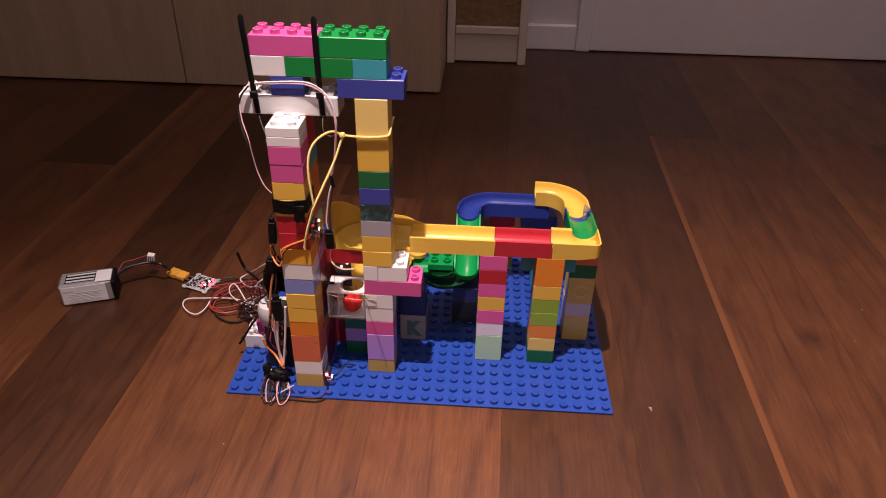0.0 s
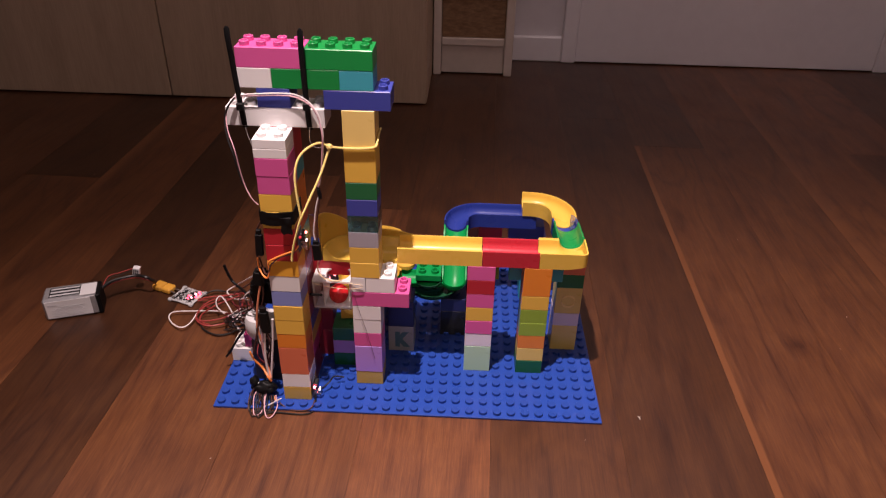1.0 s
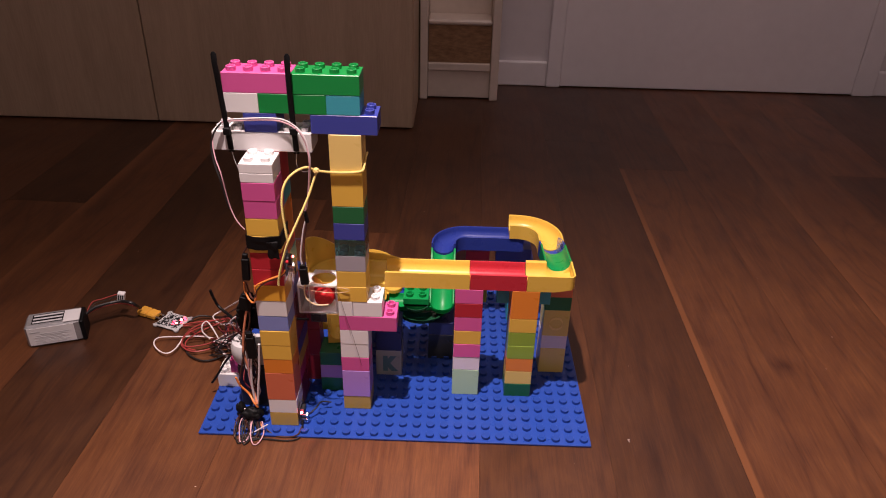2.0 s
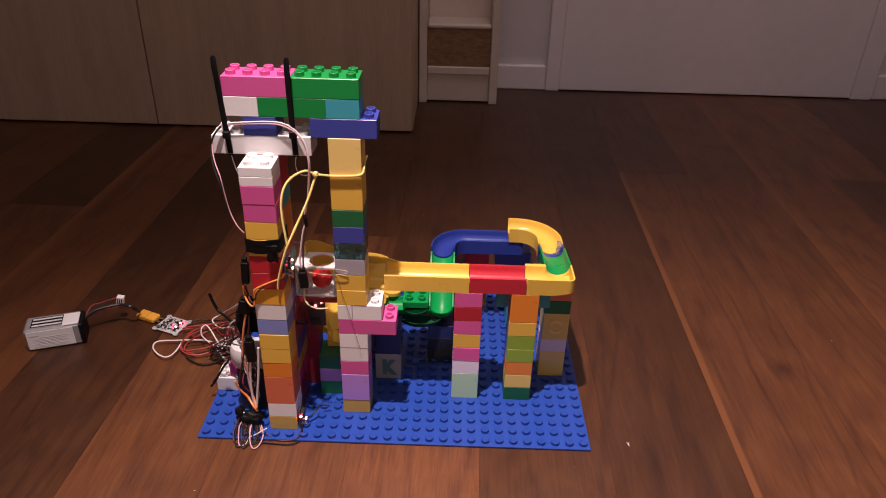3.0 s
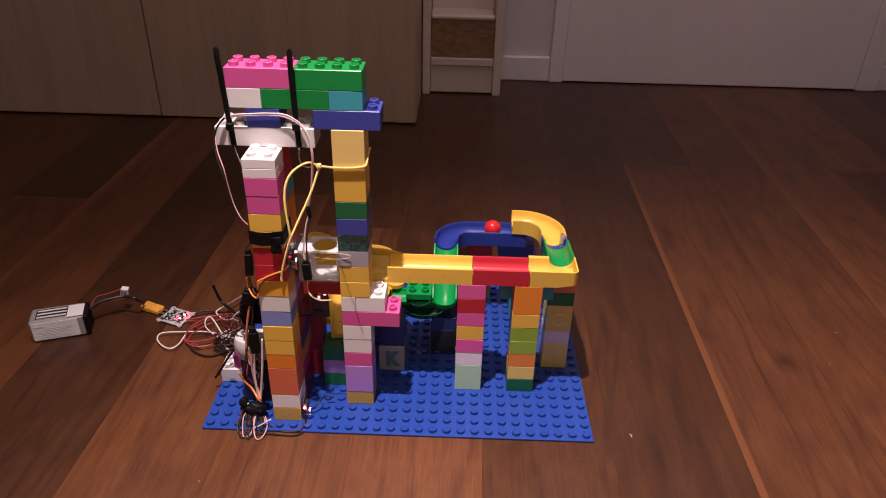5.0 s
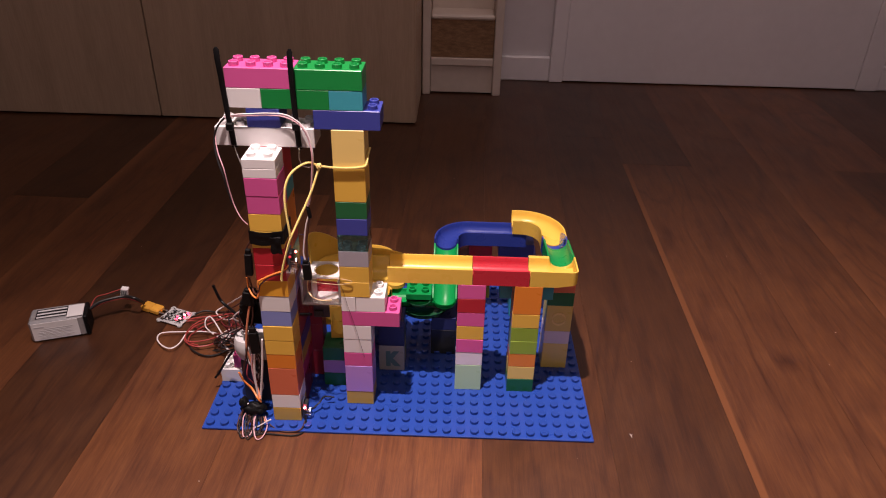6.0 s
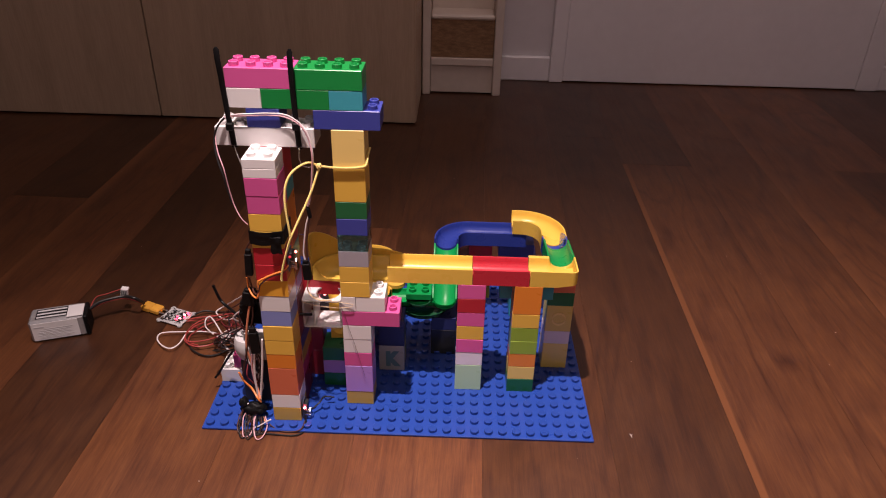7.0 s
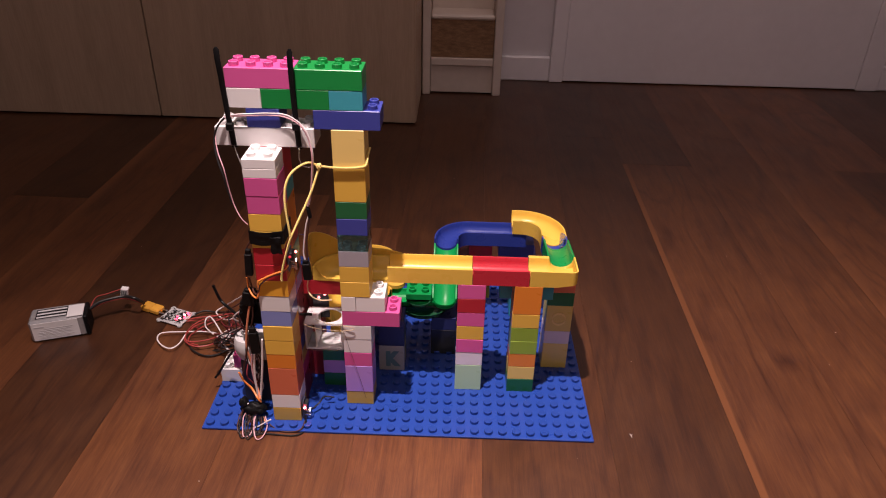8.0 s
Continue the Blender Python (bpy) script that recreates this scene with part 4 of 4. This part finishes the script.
def rope(path, r, mat, parent, name="strand", turns=260):
    """A laid cord: two strands wound round one another along the points."""
    pts = [Vector(q) for q in path]
    fine = []
    for i in range(len(pts) - 1):
        p0, p1, p2, p3 = pts[max(i - 1, 0)], pts[i], pts[i + 1], pts[min(i + 2, len(pts) - 1)]
        steps = max(4, int((p2 - p1).length / 0.0007))
        for k in range(steps):
            t = k / steps
            fine.append(0.5 * ((2 * p1) + (p2 - p0) * t + (2 * p0 - 5 * p1 + 4 * p2 - p3) * t * t + (3 * p1 - p0 - 3 * p2 + p3) * t ** 3))
    for phase in (0, math.pi):
        run, line = 0.0, []
        for i, q in enumerate(fine):
            way = (fine[min(i + 1, len(fine) - 1)] - fine[max(i - 1, 0)]).normalized()
            side = way.cross(Vector((0.2, 1, 0.1))).normalized()
            up = side.cross(way)
            run += (q - fine[max(i - 1, 0)]).length
            a = run * 2 * math.pi / 0.0050 + phase
            line.append(q + (side * math.cos(a) + up * math.sin(a)) * r * 0.55)
        tube(name, line, r * 0.72, mat, parent, res=1)


CORD = mottled("yellow_cord", (0.68, 0.51, 0.13), (0.86, 0.71, 0.28), 500.0, 0.7, 0.4)


def yellow_cord():
    c = thing("cord", "twisted yellow cord looped and knotted round the post", "cord")
    rope([(0.146, 0.043, 0.3135), (0.139, 0.040, 0.3175), (0.131, 0.034, 0.3165), (0.1235, 0.027, 0.3115), (0.119, 0.022, 0.303), (0.1172, 0.018, 0.290), (0.1182, 0.0145, 0.2745), (0.120, 0.0125, 0.2595), (0.1212, 0.0115, 0.250)], 0.00105, CORD, c)
    rope([(0.1478, 0.044, 0.3115), (0.1445, 0.041, 0.303), (0.1408, 0.035, 0.292), (0.1362, 0.0285, 0.281), (0.1308, 0.021, 0.270), (0.1252, 0.0145, 0.258), (0.121, 0.0112, 0.249), (0.1168, 0.0118, 0.237),
          (0.1112, 0.0128, 0.219), (0.1078, 0.0136, 0.205), (0.1068, 0.0136, 0.197)], 0.00105, CORD, c)
    rope([(0.1475, 0.0450, 0.312), (0.1575, 0.0462, 0.3105), (0.172, 0.0464, 0.310), (0.186, 0.0464, 0.311), (0.1924, 0.0466, 0.313), (0.1934, 0.052, 0.3165), (0.1934, 0.066, 0.319), (0.1934, 0.079, 0.319)], 0.00105, CORD, c)
    bm = bmesh.new()
    bmesh.ops.create_icosphere(bm, subdivisions=3, radius=0.0030)
    for v in bm.verts:
        v.co *= 1 + 0.22 * math.sin(v.co.x * 2400) * math.sin(v.co.z * 2100 + 1)
        v.co += Vector((0.147, 0.0440, 0.3125))
    part("knot", bm, CORD, c)
    return c


yellow_cord()


def sensor(at, label, bright):
    """A small light-barrier board: a board, two chrome lugs, a black housing and a red lamp."""
    s = thing("sensor_board", label, "sensor board", group="sensor boards of the lift")
    bm = bmesh.new()
    box(bm, (0, -0.006, -0.012), (0.0016, 0.008, 0.012), 0.0003)
    part("board", bm, BOARD_DARK, s)
    bm = bmesh.new()
    box(bm, (0.0017, -0.004, 0.001), (0.006, 0.006, 0.009), 0.0006)
    part("housing", bm, CHIP, s)
    for z in (-0.0075, -0.0020):
        bm = bmesh.new()
        rod(bm, (0.0017, -0.001, z), (0.0075, -0.0015, z), 0.0021, 12)
        rod(bm, (0.0076, -0.0015, z), (0.0092, -0.0015, z), 0.0042, 6)
        part("screw", bm, CHROME, s)
    bm = bmesh.new()
    bmesh.ops.create_uvsphere(bm, u_segments=12, v_segments=8, radius=0.0016, matrix=Matrix.Translation((0.0030, -0.0062, 0.0058)))
    part("lamp", bm, LED_HOT if bright else LED_DIM, s, "small glowing red lamp")
    if not bright:
        bm = bmesh.new()
        bmesh.ops.create_uvsphere(bm, u_segments=12, v_segments=8, radius=0.0014, matrix=Matrix.Translation((0.0066, 0.0045, 0.0060)))
        part("lamp", bm, LED_SIDE, s, "small glowing red lamp")
    s.matrix_world = pose(*at)
    return s


sensor((0.1134, 0.0235, 0.0165), "small sensor board with a glowing red lamp at the post's foot", True)
sensor((0.1134, 0.0250, 0.2170), "small sensor board with chrome screws on the post", False)


def hung_sensor():
    """A dark light-barrier board that hangs under the red brick, with two lit lamps and a cable stub."""
    s = thing("sensor_board", "dark sensor board with two lit lamps under a red brick", "sensor board", group="sensor boards of the lift")
    y = 5.62 * P
    bm = bmesh.new()
    box(bm, (7.45 * P, y, H0 + 4.95 * L), (8.62 * P, y + 0.0018, H0 + 7.0 * L), 0.0004)
    part("board", bm, BOARD_DARK, s)
    bm = bmesh.new()
    box(bm, (7.6 * P, y + 0.0020, H0 + 5.2 * L), (8.5 * P, y + 0.0085, H0 + 6.6 * L), 0.0008)
    box(bm, (7.55 * P, y - 0.0022, H0 + 5.1 * L), (8.2 * P, y - 0.0001, H0 + 5.5 * L), 0.0005)
    part("housing", bm, CHIP, s)
    for x, l in ((7.94, 6.46), (8.38, 6.72)):
        bm = bmesh.new()
        bmesh.ops.create_uvsphere(bm, u_segments=14, v_segments=10, radius=0.0017, matrix=Matrix.Translation((x * P, y - 0.0012, H0 + l * L)))
        part("lamp", bm, LED_PALE, s, "small bright glowing lamp")
    return s


hung_sensor()


def letter_tile():
    """The dark letter on the grey brick, and the ring on the tan one."""
    cu = bpy.data.curves.new("letter", "FONT")
    cu.body, cu.size, cu.extrude, cu.offset, cu.align_x = "K", 0.0275, 0.0002, 0.0024, "CENTER"
    cu.resolution_u = 3
    tmp = new("letter_tmp", cu)
    bpy.context.view_layer.update()
    me = bpy.data.meshes.new_from_object(tmp.evaluated_get(bpy.context.evaluated_depsgraph_get()))
    bpy.data.objects.remove(tmp)
    me.materials.clear()
    me.materials.append(plastic("letter_blue", (0.10, 0.19, 0.20), 0.35))
    ob = new("printed_letter", me)
    ob.matrix_world = pose(13 * P, 7 * P - 0.0003, H0 + 0.0095, 90, 0, 0) @ Matrix.Diagonal((0.78, 1, 1, 1))
    tagged(ob, "dark teal letter K printed on a grey brick", "letter")
    bm = bmesh.new()
    sweep(bm, [(25.9 * P + 0.0082 * math.cos(a), 8 * P - 0.0002, H0 + 4 * L + 0.0082 * math.sin(a)) for a in [2 * math.pi * k / 28 for k in range(29)]],
          [(-0.0006, -0.0014), (0.0006, -0.0014), (0.0006, 0.0014), (-0.0006, 0.0014)])
    return tagged(obj("ring_mark", bm, col("cream")), "raised ring on the tan toy brick", "ring")


letter_tile()


# ---- on the floor: battery, plugs and power board ----
def battery():
    b = thing("battery", "silver foil-wrapped battery pack lying on the floor", "battery")
    l, d, hh = 0.068, 0.034, 0.0325
    bm = bmesh.new()
    box(bm, (0, 0, 0.0003), (l, d, hh), 0.0028)
    part("pack", bm, FOIL, b)
    bm = bmesh.new()
    box(bm, (0.003, -0.0004, 0.003), (0.059, 0.0002, hh - 0.003), 0.0001)
    lab = part("label", bm, LABEL, b, "grey printed paper label")
    for k, (x0, x1, z) in enumerate([(0.006, 0.018, 0.0225), (0.017, 0.052, 0.0195), (0.012, 0.050, 0.0172), (0.010, 0.048, 0.0149), (0.014, 0.051, 0.0126), (0.009, 0.044, 0.0103), (0.013, 0.052, 0.0080), (0.010, 0.047, 0.0057)]):
        bm = bmesh.new()
        box(bm, (x0, -0.0007, z), (x1, -0.0004, z + (0.0018 if k == 0 else 0.0006)))
        part("print_bar", bm, PRINT, lab)
    bm = bmesh.new()
    box(bm, (0.0085, 0.0060, hh - 0.0004), (0.047, d - 0.0060, hh + 0.0003), 0.0002)
    part("top_wrap", bm, STRAP, b, "black striped top")
    for k in range(3):
        bm = bmesh.new()
        box(bm, (0.010, 0.0075 + k * 0.0075, hh - 0.0004), (0.046, 0.0105 + k * 0.0075, hh + 0.0010), 0.0004)
        part("ridge", bm, RIDGE, b)
    bm = bmesh.new()
    box(bm, (0.047, 0.001, hh - 0.0003), (l - 0.001, d - 0.006, hh + 0.0012), 0.0005)
    part("tape", bm, plastic("plastic_pale_tape", (0.72, 0.71, 0.71), 0.35), b)
    bm = bmesh.new()
    box(bm, (l - 0.0020, -0.0008, 0.0004), (l + 0.0035, d + 0.0006, hh - 0.001), 0.0014)
    part("end_cap", bm, STRAP, b, "black wrapped end")
    b.matrix_world = pose(-0.2715, 0.145, 0, 0, 0, 19.3)
    return b


battery()


def plugs():
    x = thing("power_plug", "yellow power plug joining battery and board", "plug")
    for lo, hi in (((-0.016, -0.0082, 0.0), (-0.0005, 0.0082, 0.0085)), ((0.0, -0.0080, 0.0003), (0.0150, 0.0080, 0.0082))):
        bm = bmesh.new()
        box(bm, lo, hi, 0.0018)
        part("shell", bm, CONNECTOR, x)
    for y in (-0.004, 0.004):
        bm = bmesh.new()
        rod(bm, (0.0150, y, 0.004), (0.022, y, 0.0036), 0.0016, 10)
        part("pin", bm, CHROME, x)
    x.matrix_world = pose(-0.1425, 0.228, 0.0004, 0, 0, -22)
    w = thing("balance_plug", "small white balance plug on thin leads", "plug")
    bm = bmesh.new()
    box(bm, (-0.0048, -0.004, 0), (0.0048, 0.004, 0.0125), 0.0007)
    part("shell", bm, plastic("plastic_plug_white", (0.76, 0.74, 0.74), 0.35), w)
    for k in range(3):
        bm = bmesh.new()
        box(bm, (-0.0036 + k * 0.0026, -0.0043, 0.002), (-0.0020 + k * 0.0026, -0.0040, 0.010))
        part("slot", bm, CHIP, w)
    w.matrix_world = pose(-0.1785, 0.2275, 0.0255, 0, 12, 8)


plugs()


def power_board():
    b = thing("circuit_board", "small white power circuit board with glowing red lamps", "circuit board")
    pick = random.Random(3)
    bm = bmesh.new()
    box(bm, (-0.019, -0.0165, 0.002), (0.019, 0.0165, 0.0036), 0.0004)
    part("board", bm, BOARD, b)
    for x in (-0.0175, 0.0175):
        for y in (-0.0150, 0.0150):
            bm = bmesh.new()
            lathe(bm, [(0.0036, 0.0), (0.0036, 0.0019), (0.0017, 0.0019), (0.0017, 0.0)], (x, y, 0.0018), 14)
            part("mount_ring", bm, BOARD, b)
    for k in range(190):
        x, y = pick.uniform(-0.0165, 0.0155), pick.uniform(-0.0135, 0.0135)
        w, d, hh = pick.choice(((0.0012, 0.0007, 0.0006), (0.0018, 0.0012, 0.0008), (0.0030, 0.0030, 0.0010), (0.0007, 0.0014, 0.0007), (0.0022, 0.0006, 0.0005)))
        bm = bmesh.new()
        box(bm, (x - w / 2, y - d / 2, 0.0036), (x + w / 2, y + d / 2, 0.0036 + hh), 0.0001)
        part("chip", bm, CHIP if pick.random() < 0.8 else CHROME, b)
    for x, y, m in [(0.0095, 0.006, LED_HOT), (0.0085, -0.003, LED_HOT), (0.014, 0.009, LED), (0.003, -0.001, LED), (0.0135, 0.001, LED), (0.005, -0.006, LED), (0.011, 0.0115, LED)]:
        bm = bmesh.new()
        box(bm, (x - 0.0014, y - 0.0013, 0.0036), (x + 0.0014, y + 0.0013, 0.0054), 0.0003)
        part("lamp", bm, m, b, "small glowing red lamp")
    b.matrix_world = pose(-0.1035, 0.2115, 0.0, 0, 0, -20)
    return b


power_board()

fleck_bm = bmesh.new()
ribbon(fleck_bm, [(0.4915, 0.0160, 0.0006), (0.4928, 0.0135, 0.0009), (0.4933, 0.0105, 0.0005)], 0.0006, 0.0005)
ribbon(fleck_bm, [(0.4945, 0.0155, 0.0006), (0.4930, 0.0135, 0.0009)], 0.0005, 0.0005)
tagged(obj("thread_scrap", fleck_bm, plastic("white_wire", WIRES["white_wire"], 0.4)), "tiny white scrap of thread on the floor", "scrap")

dust_bm = bmesh.new()
dust_pick = random.Random(17)
for k in range(26):
    cx, cy, r = dust_pick.uniform(-0.5, 0.9), dust_pick.uniform(-0.12, 0.75), dust_pick.uniform(0.0003, 0.0008)
    if -0.01 < cx < 0.46 and -0.01 < cy < 0.40:
        continue
    bmesh.ops.create_icosphere(dust_bm, subdivisions=1, radius=r, matrix=Matrix.LocRotScale((cx, cy, r * 0.4), None, (1.4, 1.0, 0.4)))
tagged(obj("dust_specks", dust_bm, plastic("plastic_dust", (0.42, 0.34, 0.30), 0.8)), "pale specks of dust on the floor", "dust", kind="stuff")


# ---- what moves: the lift's carriage and the ball ----
ACRYL, _nt, _b = nodes_of("clear_acrylic")
_b.inputs["Base Color"].default_value = (0.93, 0.92, 0.92, 1)
_b.inputs["Transmission Weight"].default_value = 0.42
_b.inputs["Roughness"].default_value = 0.32
_b.inputs["IOR"].default_value = 1.45


def carriage():
    c = thing("lift_carriage", "clear plastic lift carriage with round holes, hung between two brick posts", "lift carriage", (8.6 * P, 4.4 * P, 0))
    w0, w1, d, hh = -0.0225, 0.0205, 0.0165, 0.0365

    def plate_with_hole(z, axis, hole):
        """A 2 mm plate with a round hole, level ("z") or upright ("y")."""
        bm = bmesh.new()
        seg, cx = 32, 0.0045
        lo, hi = [], []
        for k in range(seg):
            a = 2 * math.pi * k / seg
            ca, sa = math.cos(a), math.sin(a)
            s = 1 / max(abs(ca), abs(sa))
            ex, ey = ca * s, sa * s
            ox = ex * (w1 - cx) if ex > 0 else ex * (cx - w0)
            half = d if axis == "z" else hh / 2
            lo.append(((cx + hole * ca, hole * sa), (cx + ox, ey * half)))
        rings = []
        for thick in (0.0, 0.002):
            for which in (0, 1):
                ring = []
                for q in lo:
                    u, v = q[which]
                    ring.append(bm.verts.new((u, v, z + thick) if axis == "z" else (u, z + thick, v + hh / 2)))
                rings.append(ring)
        a, b, c2, d2 = rings
        for k in range(seg):
            j = (k + 1) % seg
            bm.faces.new((a[k], a[j], b[j], b[k]))
            bm.faces.new((c2[k], d2[k], d2[j], c2[j]))
            bm.faces.new((a[k], c2[k], c2[j], a[j]))
            bm.faces.new((b[k], b[j], d2[j], d2[k]))
        bmesh.ops.recalc_face_normals(bm, faces=bm.faces)
        return bm

    part("top_plate", plate_with_hole(hh, "z", 0.0135), ACRYL, c)
    bm = bmesh.new()
    box(bm, (w0, -d, 0), (w1, -d + 0.0016, hh - 0.0002), 0.0003)
    part("front_plate", bm, PANE, c, "clear front pane")
    bm = bmesh.new()
    box(bm, (w0, -d + 0.0022, 0), (w1, d, 0.0028), 0.0006, 2)
    part("floor_plate", bm, ACRYL, c)
    for x in (w0, w1 - 0.002):
        bm = bmesh.new()
        box(bm, (x, -d + 0.0022, 0.003), (x + 0.002, d, hh - 0.0022), 0.0005, 1)
        part("side_plate", bm, ACRYL, c)
    bm = bmesh.new()
    box(bm, (-0.0112, -d + 0.003, 0.003), (-0.0096, d, hh - 0.0023), 0.0004, 1)
    part("divider", bm, ACRYL, c)
    wire = plastic("cream_wire", WIRES["cream_wire"], 0.4)
    tube("wire_loop", [(-0.020, -0.010, hh + 0.0008), (-0.022, -0.0185, hh + 0.002), (-0.010, -0.0210, hh - 0.001), (0.008, -0.0225, hh - 0.0025), (0.022, -0.0240, hh - 0.002),
                       (0.0335, -0.0245, hh + 0.0005), (0.0350, -0.0240, hh + 0.003), (0.026, -0.0235, hh + 0.0045), (0.008, -0.0200, hh + 0.0045), (-0.010, -0.0120, hh + 0.004)], 0.0003, wire, c, "thin pale wire loop")
    # no real wire: a thin dark line modelled in place of a cast shadow
    tube("trailing_wire", [(0.020, -0.0195, hh - 0.002), (0.025, -0.0238, hh - 0.008), (0.030, -0.0242, hh - 0.030), (0.037, -0.0242, hh - 0.058), (0.046, -0.0242, hh - 0.100)], 0.0002,
         plastic("brown_wire", WIRES["brown_wire"], 0.4), c, "thin dark line standing in for the wire's shadow on the post")
    return c


lift_car = carriage()


def ball():
    bm = bmesh.new()
    bmesh.ops.create_uvsphere(bm, u_segments=36, v_segments=24, radius=0.0112)
    return tagged(obj("ball", bm, plastic("red_ball", (0.62, 0.02, 0.025), 0.2)), "glossy red plastic ball", "ball")


red_ball = ball()


def car_z(t):
    """The carriage's floor height in metres: it rises, waits, and sinks."""
    low, high = H0 + 3.85 * L, H0 + 9.15 * L
    if t <= 3.5:
        return low + (high - low) * t / 3.5
    if t <= 4.75:
        return high
    return high + (low - high) * (t - 4.75) / 3.25


def motions():
    times = [0.0, 1.75, 3.3, 3.5, 3.6, 4.7, 4.8, 5.0, 6.4, 7.8, 8.0]
    walk(lift_car, [(t, pose(8.6 * P, 4.4 * P, car_z(t))) for t in times])
    rows = []
    bx, by = 8.85 * P, 4.3 * P

    def at(t, x, y, l):
        rows.append((t, pose(x * P, y * P, H0 + l * L, roll_x[0], roll_y[0], 0)))

    roll_x, roll_y = [0], [0]
    for t in (0.0, 1.0, 2.0, 3.0, 3.4, 3.5):
        rows.append((t, pose(bx, by, car_z(t) + 0.0142)))
    for t, x, y, l in [(3.6, 8.9, 5.3, 9.2), (3.7, 10.2, 6.0, 8.95), (3.8, 12.8, 5.9, 8.95), (3.9, 15.1, 6.0, 8.98), (4.0, 17.5, 6.0, 8.98), (4.1, 19.9, 6.0, 8.98),
                       (4.2, 22.2, 6.0, 8.98), (4.3, 24.3, 6.1, 8.98), (4.4, 25.45, 6.9, 8.95), (4.5, 25.52, 9.4, 8.6), (4.6, 25.55, 11.9, 8.2), (4.7, 25.0, 14.2, 8.2),
                       (4.8, 23.5, 15.35, 8.15), (4.95, 21.6, 15.5, 7.15), (5.12, 19.2, 15.45, 7.12), (5.26, 17.4, 14.5, 7.12), (5.36, 17.0, 13.2, 7.05), (5.48, 17.0, 11.4, 5.7),
                       (5.6, 16.4, 10.1, 4.5), (5.7, 14.8, 10.2, 4.4), (5.8, 13.2, 10.4, 4.35), (5.9, 12.5, 10.8, 4.35), (6.0, 11.85, 13.4, 4.35), (6.1, 11.6, 16.5, 4.45),
                       (6.2, 10.3, 17.0, 4.25), (6.4, 9.0, 16.3, 4.22), (6.7, 8.7, 14.9, 4.2), (8.0, 8.7, 14.6, 4.2)]:
        at(t, x, y, l)
    walk(red_ball, rows)


# ---- floor boards, each a board of its own ----
WIDE, LEAN = 0.1463, Matrix.Rotation(radians(-1.5), 4, "Z")
# each row of boards: nearer board's end, tone and pale edge (width, softness), and the tone beyond, mostly darkened for
# the dimmer light at the back
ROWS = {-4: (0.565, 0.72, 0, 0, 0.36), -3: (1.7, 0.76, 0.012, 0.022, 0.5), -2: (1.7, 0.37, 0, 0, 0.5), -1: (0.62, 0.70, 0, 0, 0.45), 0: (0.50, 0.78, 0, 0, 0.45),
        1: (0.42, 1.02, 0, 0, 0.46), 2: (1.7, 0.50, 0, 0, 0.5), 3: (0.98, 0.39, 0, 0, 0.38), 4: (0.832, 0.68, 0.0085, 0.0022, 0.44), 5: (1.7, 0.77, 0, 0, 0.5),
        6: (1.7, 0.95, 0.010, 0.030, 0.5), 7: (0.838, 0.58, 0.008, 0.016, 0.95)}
PLAIN = [wood_floor("hardwood_dark", 0.42), wood_floor("hardwood_brown", 0.56), wood_floor("hardwood_warm", 0.70)]


def plank(x, y, length, material, drop):
    bm = bmesh.new()
    box(bm, (0.0001, 0.0001, -0.012), (WIDE - 0.0001, length - 0.0003, 0.0))
    ob = obj("plank", bm, material, False)
    ob.parent = floor
    ob.matrix_basis = LEAN @ Matrix.Translation((x, y, drop))


def boards():
    pick = random.Random(11)
    for k in range(-14, 11):
        x = 0.0285 + k * WIDE
        if x < -2.1:
            continue
        if k in ROWS:
            end, tone, edge, soft, beyond = ROWS[k]
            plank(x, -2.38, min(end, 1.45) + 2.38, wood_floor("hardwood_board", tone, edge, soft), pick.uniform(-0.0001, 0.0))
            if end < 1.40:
                # far board: own wood tone, with the shade at the back mixed into it
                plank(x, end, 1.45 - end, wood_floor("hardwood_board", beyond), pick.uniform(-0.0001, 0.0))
            continue
        y = -2.38
        while y < 1.36:
            length = min(pick.choice((0.8, 1.1, 1.4, 1.75, 2.1)), 1.45 - y)
            plank(x, y, length, pick.choice(PLAIN), pick.uniform(-0.0001, 0.0))
            y += length


boards()
motions()
